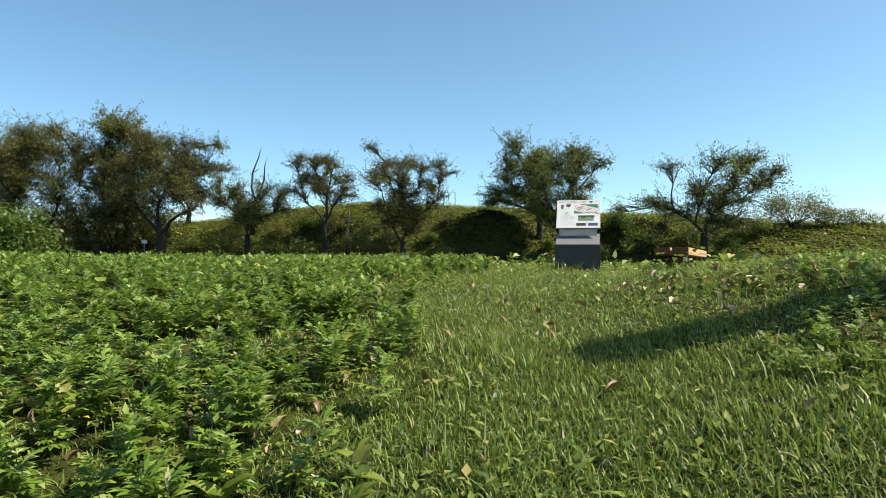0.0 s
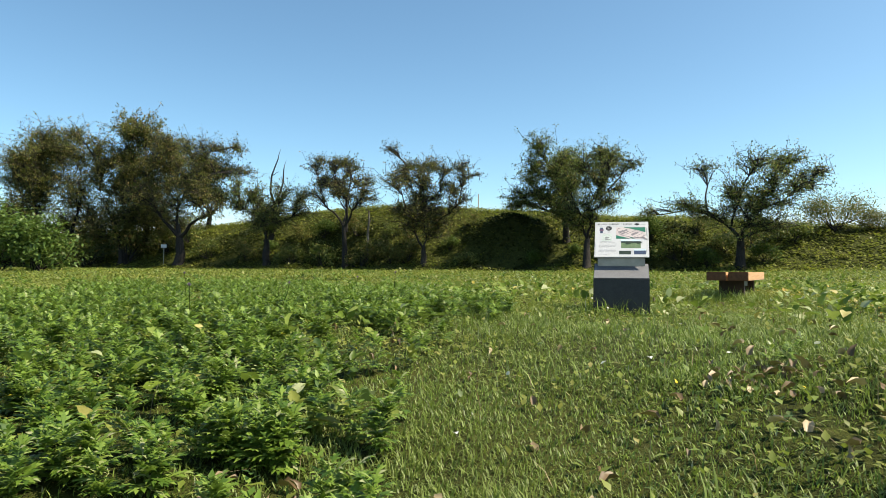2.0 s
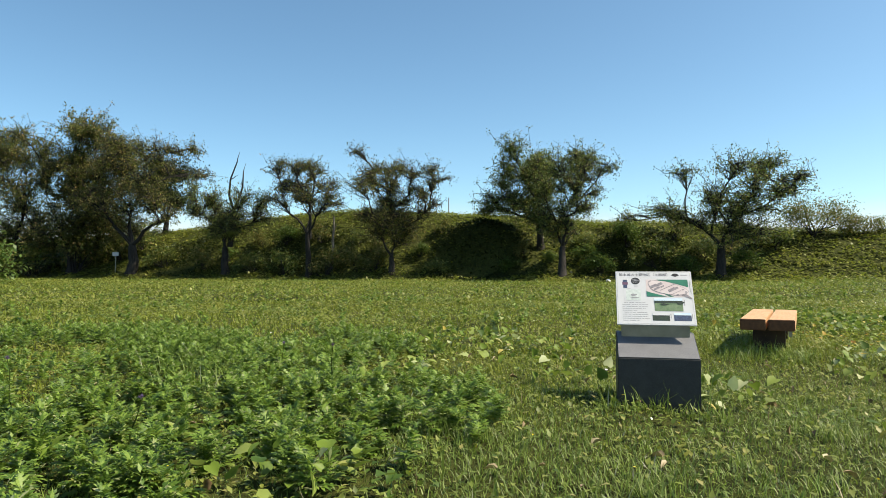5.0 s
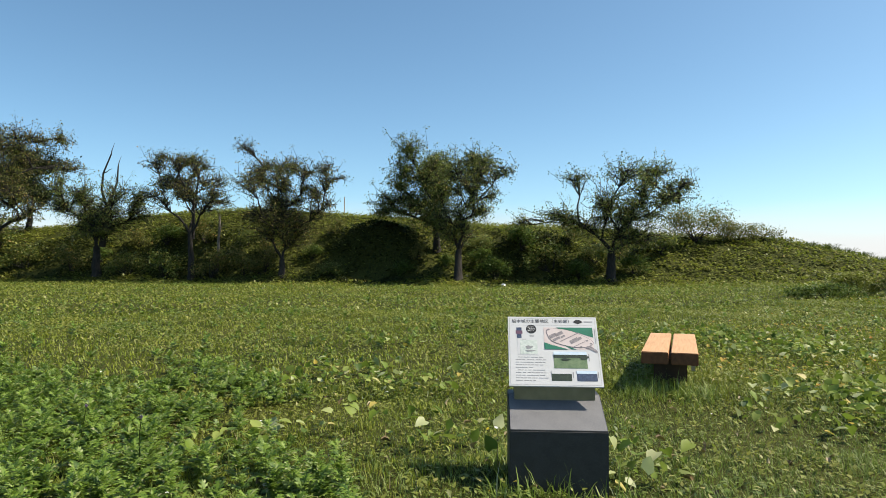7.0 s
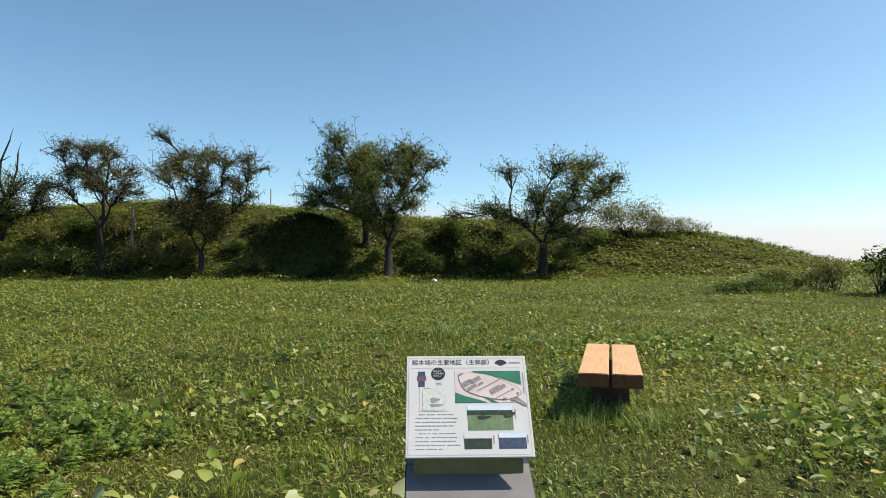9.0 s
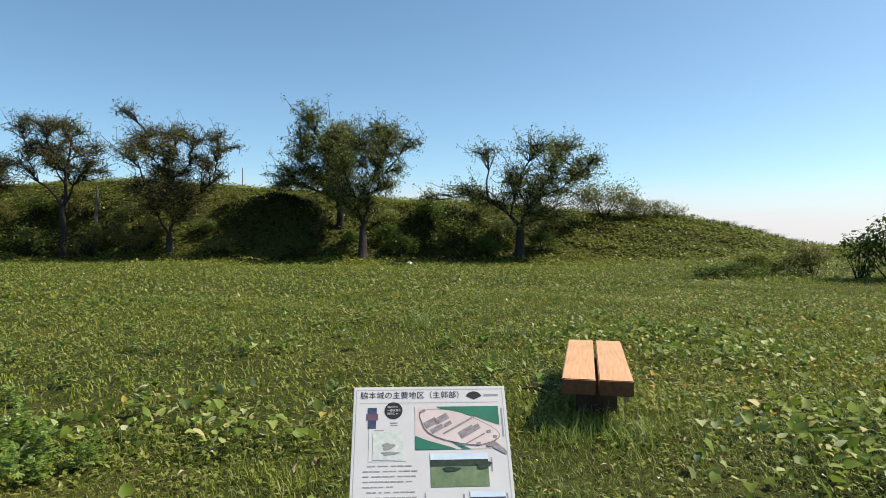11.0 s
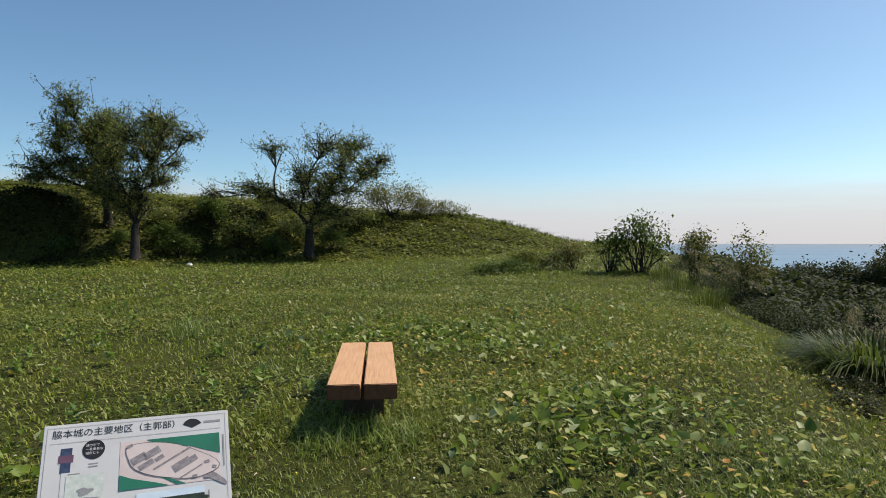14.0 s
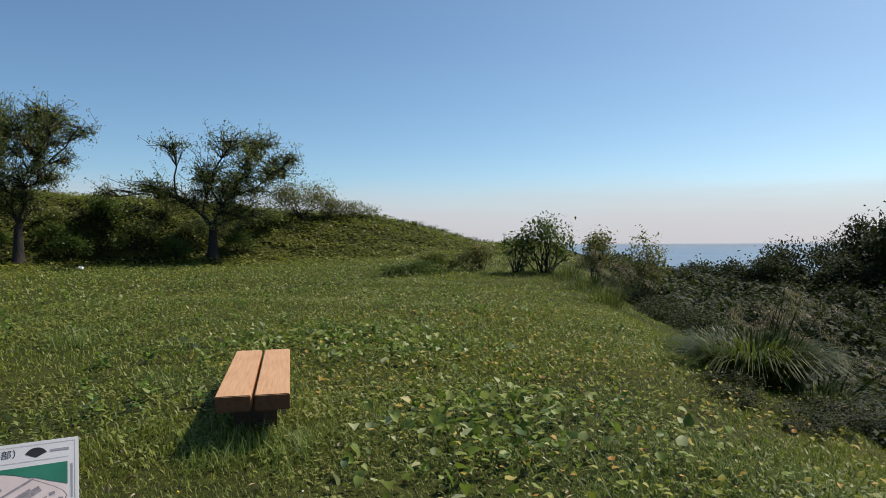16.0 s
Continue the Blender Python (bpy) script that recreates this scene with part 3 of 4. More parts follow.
tree("large old cherry tree with a stout trunk", on_bank(1.5), [
    (-3.4, 11.8, 1.5, .8, .8), (-1, 11.3, 1.3, .8, .8), (1.5, 11.1, 1.3, .8, .8), (5.1, 11.1, 1, .7, .8), (3.4, 10.1, 1.3, .9, .7), (-2.4, 9.2, 2, 1.3), (.5, 8.7, 2, 1.4), (2.9, 8.2, 1.8, 1.2),
    (5.8, 8.7, 1, .5, .6), (-3.4, 6.7, 2, 1.2), (0, 6.2, 2.5, 1.4), (2.4, 6.2, 1.8, 1.2), (-2, 4.5, 2, 1), (4.4, 5.3, 1.2, .8, .8)], trunk=0.5, fork=2.6, leaves=CHERRY_BROWN, fill=0.62, swell=1.1, leaf=0.15, squat=0.95)
CROWDED = tree("dense dark tree crowding the end of the row", on_bank(-12), [
    (-2.6, 13.4, 1.8, .9), (1, 13.4, 1.8, .9), (-4.2, 12.1, 1.8, 1), (-1, 11.6, 2, 1.3), (2.6, 11, 1.8, 1.2), (-3.7, 9.5, 2, 1.5), (0, 9, 2.2, 1.6), (2.6, 7.9, 1.8, 1.4),
    (-2.6, 6.8, 2, 1.5), (.5, 5.3, 2.2, 1.5), (3, 3.7, 1.6, 1.3), (-1, 2.6, 2, 1.4)], trunk=0.45, fork=3, leaves=CHERRY_BROWN, fill=0.72, swell=1.15, leaf=0.17, squat=0.95)
tree("dense dark tree behind the row of cherries", on_bank(-20, 2), [
    (-2.6, 12.4, 1.8, .9), (1, 12.8, 1.8, .9), (2.6, 11, 1.8, 1.2), (0, 9.5, 2.2, 1.6), (2.6, 7.9, 1.8, 1.4), (-2.6, 7.8, 2, 1.5), (.5, 5.3, 2.2, 1.5), (3, 3.7, 1.6, 1.3), (-2, 3.6, 2, 1.4)],
    trunk=0.4, fork=3, leaves=CHERRY, fill=0.72, swell=1.15, leaf=0.17, squat=0.95)

tree("dark-leaved tree filling the gap behind the row", on_bank(-6, 3), [
    (-1.5, 12.2, 2.0, 1.0, .8), (1.5, 11.6, 2.0, 1.0, .8), (-1, 9.8, 2.4, 1.4), (1.8, 9.4, 2.2, 1.3), (0, 7.6, 2.4, 1.4), (-2.4, 6.2, 2.0, 1.2), (2.4, 6.0, 2.0, 1.2), (0, 4.6, 2.4, 1.4), (-2, 3, 2, 1.2), (2, 2.6, 2, 1.2)], trunk=0.35, fork=2.4, leaves=CHERRY_BROWN, fill=1.0, leaf=0.2, swell=1.15)
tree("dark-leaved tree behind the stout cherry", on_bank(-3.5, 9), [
    (-1.5, 6.5, 1.8, 1.0), (1.5, 6.0, 1.8, 1.0), (0, 4.4, 2.0, 1.3), (-2.4, 3.6, 1.8, 1.2), (2.4, 3.0, 1.8, 1.0)], trunk=0.3, fork=1.8, leaves=SHADED_LEAF, fill=1.0, leaf=0.2)

for u, v, spin, size in ((-16.5, -1.5, 150, 0.92), (-6.2, 0.5, 205, 0.8)):
    x, y = on_bank(u, v)
    c = copy_thing(CROWDED, pose(x, y, float(land(x, y)) - 0.15, 0, 0, spin))
    c.scale = (size, size, size)

# ---- information sign ----


def pane(w, h, thick=0.0, corner=0.0):
    bm = bmesh.new()
    v = [bm.verts.new((x, y, 0)) for x, y in ((-w / 2, -h / 2), (w / 2, -h / 2), (w / 2, h / 2), (-w / 2, h / 2))]
    bm.faces.new(v)
    return bm


def blot(rx, ry, n=28, ragged=0.0, turn=0.0):
    bm = bmesh.new()
    v = []
    for k in range(n):
        a = 2 * math.pi * k / n
        q = 1 + ragged * math.sin(3 * a + 1) + ragged * 0.6 * math.sin(5 * a)
        x, y = math.cos(a) * rx * q, math.sin(a) * ry * q
        v.append(bm.verts.new((x * math.cos(turn) - y * math.sin(turn), x * math.sin(turn) + y * math.cos(turn), 0)))
    bm.faces.new(v)
    return bm


def lettering(name, words, size, material, parent, place, label=""):
    cu = bpy.data.curves.new(name, "FONT")
    cu.body, cu.size, cu.align_x, cu.align_y = words, size, "LEFT", "CENTER"
    tmp = new(name, cu)
    bpy.context.view_layer.update()
    me = bpy.data.meshes.new_from_object(tmp.evaluated_get(bpy.context.evaluated_depsgraph_get()))
    bpy.data.objects.remove(tmp)
    me.materials.clear()
    me.materials.append(material)
    ob = new(name, me)
    ob.parent, ob.location = parent, place
    if label:
        tagged(ob, label)
    return ob


def information_sign():
    at = pose(1.79, 8.61, -0.012, 0, 0, -13)
    sign = thing("information_sign", "white printed information panel on a dark granite block", "sign", at)
    w, d, z0, zf, zb, ym = 0.293, 0.40, -0.25, 0.388, 0.55, 0.15
    bm = bmesh.new()
    prof = [(-0.17, z0), (-0.17, zf), (ym, zb), (d - 0.10, zb), (d - 0.10, z0)]
    lo = [bm.verts.new((-w, y, z)) for y, z in prof]
    hi = [bm.verts.new((w, y, z)) for y, z in prof]
    bm.faces.new(lo)
    bm.faces.new(hi[::-1])
    for k in range(5):
        bm.faces.new((lo[k - 1], hi[k - 1], hi[k], lo[k]))
    bmesh.ops.recalc_face_normals(bm, faces=bm.faces)
    bmesh.ops.bevel(bm, geom=list(bm.edges), offset=0.005, segments=2, affect="EDGES")
    block = part("granite_block", bm, GRANITE, sign, "dark polished granite block with a paler sawn slope")
    run = math.hypot(ym + 0.17, zb - zf)
    tilt = math.degrees(math.atan2(zb - zf, ym + 0.17))
    slope = part("sloped_face", boxed((-w + 0.006, 0.008, 0.0), (w - 0.006, run - 0.004, 0.003)), GRANITE_ROUGH, block, "pale grey sawn granite slope")
    slope.matrix_local = pose(0, -0.17, zf, tilt)
    part("bracket", boxed((-0.255, 0.09, 0.40), (0.255, 0.22, 0.72), 0.004), STEEL, sign, "plain steel bracket under the panel")
    panel = part("panel", boxed((-0.2935, 0, -0.012), (0.2935, 0.516, 0.0), 0.002), PANEL_WHITE, sign, "white laminated panel with print")
    panel.matrix_local = pose(0.003, 0.005, 0.623, 52.7)
    W, H = 0.587, 0.516

    def put(name, bm, material, u, v, layer=1, label=""):
        ob = part(name, bm, material, panel, label)
        ob.location = ((u - 0.5) * W, (1 - v) * H, 0.0012 * layer)
        return ob

    lettering("title_lettering", "脇本城の主要地区（主郭部）", 0.0308, INK_BLACK, panel, ((0.045 - 0.5) * W, (1 - 0.073) * H, 0.0014), "black title lettering")
    for v, us in ((0.13, (0.04, 0.95)), (0.025, (0.02, 0.98)), (0.978, (0.02, 0.98))):
        put("rule", pane((us[1] - us[0]) * W, 0.0012), INK_GREY, sum(us) / 2, v)
    for u in (0.02, 0.98):
        put("rule", pane(0.0012, 0.953 * H), INK_GREY, u, 0.5)
    # round emblem, drawn as a plain fan shape
    bm = bmesh.new()
    hub = bm.verts.new((0, -0.018, 0))
    arc = [bm.verts.new((0.034 * math.cos(a), -0.018 + 0.034 * math.sin(a), 0)) for a in np.linspace(0.45, math.pi - 0.45, 12)]
    for a, b in zip(arc, arc[1:]):
        bm.faces.new((hub, a, b))
    put("emblem", bm, INK_BLACK, 0.79, 0.075)
    put("caption_bar", pane(0.055, 0.008), INK_GREY, 0.905, 0.075)
    # small figure left as plain blocks of its colours
    put("print_block", pane(0.034, 0.024), INK_NAVY, 0.125, 0.19)
    put("print_block", pane(0.044, 0.026), INK_RED, 0.125, 0.238)
    put("print_block", pane(0.030, 0.034), INK_NAVY, 0.125, 0.295)
    disc = put("speech_disc", blot(0.034, 0.034), INK_BLACK, 0.262, 0.19, label="black speech disc")
    for k, words in enumerate(("城の中で", "一番重要な", "場所じゃ")):
        lettering("disc_lettering", words, 0.0105, PANEL_WHITE, disc, (-0.024, 0.0135 - 0.0135 * k, 0.0012))
    for k in range(2):
        put("caption_bar", pane(0.028, 0.003), INK_GREY, 0.265, 0.285 + 0.018 * k)
    # bird's-eye map of the site
    put("map_picture", pane(0.545 * W, 0.325 * H), INK_SAND, 0.672, 0.325, label="coloured bird's-eye map")
    for outline in (((.54, .164), (.944, .164), (.944, .31), (.86, .275), (.78, .238), (.70, .236), (.61, .212)), ((.401, .385), (.47, .418), (.60, .462), (.66, .486), (.401, .486)),
                    ((.60, .415), (.67, .445), (.75, .486), (.70, .486))):
        bm = bmesh.new()
        face = bm.faces.new([bm.verts.new(((u - .5) * W, (1 - v) * H, 0)) for u, v in outline])
        face.normal_update()
        if face.normal.z < 0:
            face.normal_flip()
        part("map_green", bm, INK_GREEN, panel).location.z = 0.0024
    put("map_outline", blot(0.155, 0.062, ragged=0.05, turn=-0.28), INK_ROOF, 0.67, 0.325, 2)
    put("map_plateau", blot(0.151, 0.058, ragged=0.05, turn=-0.28), INK_SAND, 0.67, 0.325, 3)
    for u, v, a, b, r in ((0.50, 0.29, 0.05, 0.026, 0.5), (0.57, 0.26, 0.055, 0.024, 0.5), (0.54, 0.335, 0.05, 0.018, 0.5), (0.61, 0.30, 0.03, 0.014, 0.5), (0.73, 0.36, 0.06, 0.028, 0.5),
                          (0.79, 0.33, 0.03, 0.02, 0.5), (0.68, 0.31, 0.135, 0.006, 0.5), (0.77, 0.42, 0.10, 0.004, 0.5), (0.87, 0.36, 0.016, 0.01, 0.2), (0.91, 0.40, 0.014, 0.01, -0.2),
                          (0.80, 0.45, 0.016, 0.01, 0.1), (0.87, 0.46, 0.018, 0.01, 0.0), (0.45, 0.20, 0.02, 0.01, 0.4)):
        ob = put("map_roof", pane(a, b), INK_ROOF, u, v, 4)
        ob.rotation_euler[2] = r
    put("map_shore", blot(0.012, 0.05, ragged=0.1, turn=1.0), INK_ROOF, 0.905, 0.465, 2)
    # old drawing, body text, photographs
    put("sketch_border", pane(0.235 * W, 0.245 * H), PANEL_WHITE, 0.225, 0.445)
    put("sketch_picture", pane(0.19 * W, 0.205 * H), INK_SKETCH, 0.228, 0.455, 2, "pale green old drawing")
    put("sketch_shape", blot(0.022, 0.012, ragged=0.2), INK_GREY, 0.23, 0.46, 3)
    put("sketch_shape", blot(0.03, 0.006, ragged=0.2), INK_GREY, 0.24, 0.51, 3)
    put("caption_bar", pane(0.035, 0.004), INK_GREY, 0.17, 0.342)
    for k in range(10):
        u = 0.075 + (0.025 if k in (0, 5) else 0.0)
        while u < (0.385 if k not in (4, 9) else 0.26):
            step = float(rng.uniform(0.018, 0.05))
            put("text_dash", pane(step * W * 0.86, 0.0036), INK_GREY, u + step / 2, 0.60 + 0.036 * k)
            u += step + (0.012 if rng.uniform() < 0.2 else 0.0)
    put("photo", pane(0.36 * W, 0.235 * H), INK_FIELD, 0.672, 0.635, label="photo of a green field")
    put("photo_sky", pane(0.36 * W, 0.05 * H), INK_SKY, 0.672, 0.5425, 2)
    put("photo_wood", pane(0.36 * W, 0.045 * H), INK_WOOD, 0.672, 0.585, 2)
    put("photo_wood", blot(0.028, 0.016, ragged=0.15), INK_WOOD, 0.82, 0.60, 3)
    put("photo_wood", blot(0.03, 0.008, ragged=0.15), INK_WOOD, 0.62, 0.63, 3)
    put("photo", pane(0.215 * W, 0.14 * H), INK_WOOD, 0.565, 0.855, label="dark photo of a slope")
    put("photo_sky", pane(0.215 * W, 0.045 * H), PANEL_WHITE, 0.565, 0.8075, 2)
    put("photo", pane(0.215 * W, 0.14 * H), INK_NAVY, 0.835, 0.855, label="blue photo of a model")
    put("photo_sky", pane(0.215 * W, 0.04 * H), INK_SKY, 0.835, 0.805, 2)
    for u, v, h in ((0.965, 0.29, 0.22), (0.875, 0.60, 0.10), (0.69, 0.84, 0.08), (0.955, 0.84, 0.08)):
        put("caption_bar", pane(0.005, h * H), INK_GREY, u, v)
    return sign


information_sign()

# ---- bench ----
BENCH = thing("bench", "new orange-brown timber bench of two thick beams", "bench", pose(4.52, 12.28, 0.0, 0, 0, -29))
for k in (-1, 1):
    part("seat_beam", boxed((k * 0.153 - 0.138, -1.14, 0.325), (k * 0.153 + 0.138, 1.14, 0.455), 0.007), WOOD, BENCH, "sawn orange-brown beam")
    beam = BENCH.children[-1].data
    beam.materials.append(WOOD_END_SHADED)
    # end faces take the end-grain colour with shade painted in
    for f in beam.polygons:
        f.material_index = int(abs(f.normal.y) > 0.9)
# legs and rail have the shade under the beams put into their colour
for y in (-0.62, 0.62):
    part("leg", boxed((-0.18, y - 0.07, -0.2), (0.18, y + 0.07, 0.325), 0.006), WOOD_SHADED, BENCH, "timber block leg with under-bench shade in its colour")
for x in (0.24,):
    part("fixing", boxed((x - 0.02, -1.0, 0.25), (x + 0.02, -0.982, 0.324), 0.002), STEEL, BENCH, "small bright steel angle")
part("cross_rail", boxed((-0.05, -0.55, 0.23), (0.05, 0.55, 0.31), 0.005), WOOD_SHADED, BENCH)

# ---- leaning dead trunk at the wayside, whose shadow lies across the grass ----
POST = thing("dead_tree", "leaning weathered dead tree rooted in the grass", "tree", pose(3.9, 3.46, float(land(3.9, 3.46)) - 0.3))
fast_mesh("stem", *tube(bent((0, 0, 0), (-0.25, -0.75, 3.55), 9, 0.012), np.linspace(0.27, 0.2, 9), 12), BARK_PALE, POST, smooth=True)
fast_mesh("branch_stub", *tube(bent((-0.18, -0.5, 2.3), (0.25, -0.4, 2.9), 5, 0.02), np.linspace(0.1, 0.05, 5), 8), BARK_PALE, POST, smooth=True)

# ---- small signs and poles ----
x, y = -27.35, 60.2
sp = thing("small_sign", "small white notice board on a thin post", "sign", pose(x, y, float(land(x, y)), 0, 0, 12))
part("post", boxed((-0.035, -0.035, -0.1), (0.035, 0.035, 1.75), 0.005), STEEL, sp)
part("board", boxed((-0.24, -0.05, 1.58), (0.24, -0.036, 1.88), 0.004), PANEL_WHITE, sp)
x, y = 1.17, 68.4
fp = thing("crest_pole", "thin pale pole standing on the crest of the bank", "pole", pose(x, y, float(land(x, y)), 0, 0, 0))
bm = bmesh.new()
bmesh.ops.create_cone(bm, cap_ends=True, segments=8, radius1=0.06, radius2=0.05, depth=2.5)
bmesh.ops.translate(bm, vec=(0, 0, 1.15), verts=bm.verts)
part("shaft", bm, POST_PAINT, fp)
part("collar", boxed((-0.08, -0.08, 0), (0.08, 0.08, 0.25), 0.01), POST_PAINT, fp)
x, y = on_bank(20.2, 0.8)
st = thing("dead_stump", "bare broken dead stem standing on the bank", "stump", pose(x, y, float(land(x, y)) - 0.1))
fast_mesh("stem", *joined([tube(bent((0, 0, 0), (0.1, 0, 4.3), 8, 0.02), np.linspace(0.13, 0.07, 8), 7), tube(bent((0.05, 0, 3.0), (0.35, 0.1, 3.7), 4, 0.03), np.linspace(0.05, 0.02, 4), 5)]), BARK_PALE, st, smooth=True)
x, y = 10.06, 42.2
bm = bmesh.new()
bmesh.ops.create_icosphere(bm, subdivisions=2, radius=0.17)
for v in bm.verts:
    v.co *= 1 + 0.25 * noise.noise(v.co * 7)
    v.co.z *= 0.7
so = part("pale_stone", bm, PANEL_WHITE, None)
so.location = (x, y, float(land(x, y)) + 0.08)
tagged(so, "pale rounded stone lying in the grass", "stone")

# ---- shrubs ----
shrub("rounded dark shrub on the crest of the bank", (24.9, 47.1), (2.8, 2.2, 2.4), 7000, 0.14, CHERRY_BROWN, lift=0.45, lumps=18, sunk=0.1)
shrub("rounded dark shrub on the crest of the bank", (27.6, 46.6), (1.7, 1.3, 1.35), 3200, 0.12, CHERRY_BROWN, lift=0.45, lumps=14, sunk=0.1)
shrub("low shrub at the end of the bank", (29.4, 46.4), (1.6, 1.3, 0.9), 2200, 0.12, CHERRY_BROWN, lift=0.4, lumps=14, sunk=0.1)
shrub("green shrub beside the cherry on the bank", on_bank(50.5, 4.0), (1.7, 1.4, 1.5), 2600, 0.15, CHERRY, lift=0.4)
shrub("leafy shrub above the sea at the brink", (22.8, 23.7), (1.45, 1.3, 2.1), 1900, 0.16, BUSH_LEAF, LEAF, LEAF_F, lift=0.5, lumps=20, sunk=0.2, stems=24)
shrub("leafy shrub above the sea at the brink", (21.8, 24.4), (1.0, 0.9, 1.6), 800, 0.15, BUSH_LEAF, LEAF, LEAF_F, lift=0.5, lumps=12, sunk=0.2)
shrub("thin shrub above the sea at the brink", (24.3, 22.3), (1.5, 1.2, 1.9), 2200, 0.13, CHERRY_BROWN, lift=0.6, lumps=11, sunk=0.2)
shrub("thin shrub above the sea at the brink", (25.9, 21.1), (1.6, 1.2, 2.4), 2400, 0.13, CHERRY_BROWN, lift=0.65, lumps=11, sunk=0.2)
shrub("brown thicket at the edge of the field", (22.0, 26.6), (1.5, 1.2, 1.15), 2600, 0.11, CHERRY_BROWN, lift=0.35)
shrub("brown thicket at the edge of the field", (20.2, 27.6), (1.4, 1.0, 0.95), 2400, 0.11, BANK, lift=0.35)
shrub("low dark thicket at the edge of the field", (18.4, 26.8), (2.0, 0.9, 0.6), 2200, 0.11, BUSH_LEAF, lift=0.35)
shrub("bright green bamboo thicket beside the trees", (-28.2, 44.0), (2.8, 2.6, 3.4), 4500, 0.3, BRIGHT_LEAF, lift=0.35, lumps=22)
shrub("bright green bamboo thicket beside the trees", (-32.0, 45.5), (3.4, 3.0, 4.2), 4500, 0.3, BRIGHT_LEAF, lift=0.35, lumps=20)
shrub("dark thicket under the trees", on_bank(-11, -3), (3.0, 2.0, 2.6), 4200, 0.18, CHERRY_BROWN, lift=0.35, lumps=14)

UNDER = [shrub("dark shrub growing at the foot of the bank", on_bank(13.5, 0.2), (1.6, 1.2, 1.5), 1500, 0.16, CHERRY, lift=0.35),
         shrub("browned shrub growing at the foot of the bank", on_bank(22.6, 0.3), (1.5, 1.2, 1.8), 1500, 0.16, CHERRY_BROWN, lift=0.35),
         shrub("dark shrub growing at the foot of the bank", on_bank(40.0, 0.6), (1.4, 1.1, 1.3), 1400, 0.16, BUSH_LEAF, lift=0.35)]
for u, v, k, s in ((8.5, .6, 1, 1.0), (16.2, .5, 0, 1.2), (20.3, -.2, 1, 1.1), (24.0, .4, 1, .9), (28.6, .8, 0, .7), (33.8, 1.2, 2, .8), (39.0, 1.8, 2, .9), (43.4, 1.6, 0, 1.15), (45.3, .2, 2, .9),
                   (48.6, .8, 2, .9), (3.6, 1.4, 0, 1.1), (-2.5, 2.4, 1, 1.3), (15.0, 2.6, 2, 1.0), (41.6, 2.6, 2, 1.2), (18.2, 2.6, 1, 1.0),
                   (-14, -1.5, 1, 2.2), (-18.5, -1, 0, 2.4), (-9.5, -.5, 0, 2.0), (-5.5, .5, 1, 1.9), (-22, -1, 1, 2.4), (-1.5, 4, 0, 1.6), (10, 1.8, 2, .8), (12.3, 3.4, 1, .8), (21.4, 3.2, 0, .7), (23.4, 2.4, 1, .8), (26.8, 2.2, 2, .7), (27.8, 4.4, 1, .6),
                   (34.6, 2.2, 1, .6), (36.6, 1.6, 2, .6), (38.6, 3.6, 0, .7), (40.6, 4.2, 1, .6), (44.4, 3.2, 1, .8), (46.2, 2.4, 0, .8), (47.8, 3.2, 1, .7)):
    x, y = on_bank(u, v)
    c = copy_thing(UNDER[k], pose(x, y, float(land(x, y)) - 0.1, 0, 0, float(rng.uniform(0, 360))))
    c.scale = (s, s, s)
for o in UNDER:
    tagged(o, group="shrubs at the foot of the bank")

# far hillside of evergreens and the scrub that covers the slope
FAR = [shrub("dark evergreen tree on the far hillside, backlit shade in its colour", (60 + 4 * k, 20), (3.2, 3.0, 4.0), 2000, 0.38, SHADED_LEAF, lift=0.45, stems=6, name="evergreen_tree", lumps=15, category="tree") for k in range(3)]
for o in FAR:
    tagged(o, group="evergreens on the far hillside")
spots = []
for k in range(2500):
    x, y = rng.uniform(40, 130), rng.uniform(-45, 52)
    if x < 74 and (land(x, y) + 3.4) / math.hypot(x, y) > -0.035:
        continue
    if land(x, y) > -19 and land(x, y) < 0.5 and math.degrees(math.atan2(x - 1.5, y - 6.3)) > 61.5 + 60 / math.hypot(x, y) and all((x - a) ** 2 + (y - b) ** 2 > 10 for a, b in spots) and len(spots) < 230:
        spots.append((x, y))
for k, (x, y) in enumerate(spots):
    o, s = FAR[k % 3], float(rng.uniform(0.75, 1.1))
    m = pose(x, y, float(land(x, y)) - 0.5, 0, 0, float(rng.uniform(0, 360)))
    c = o if k < 3 else copy_thing(o, m)
    c.matrix_basis = m
    c.scale = (s, s, s * float(rng.uniform(0.8, 1.2)))
SCRUB = [shrub("dense scrub on the slope below the field", (16 + k, 14), (1.6, 1.5, 1.2), 1500, 0.13, (SHADED_SCRUB, SHADED_SCRUB, SHADED_LEAF)[k], lift=0.35, stems=6) for k in range(3)]
for o in SCRUB:
    tagged(o, group="scrub on the slope")
spots = []
for k in range(4000):
    a, b = rng.uniform(-6, 40), rng.uniform(1.5, 32)
    x, y = 8.6 + 0.734 * a + 0.679 * b, 8.6 + 0.679 * a - 0.734 * b
    if a < 8 and b < 2.6:
        continue
    gap = 1.1 + 0.05 * b
    if all((x - p) ** 2 + (y - q) ** 2 > gap * gap for p, q in spots) and len(spots) < 190:
        spots.append((x, y))
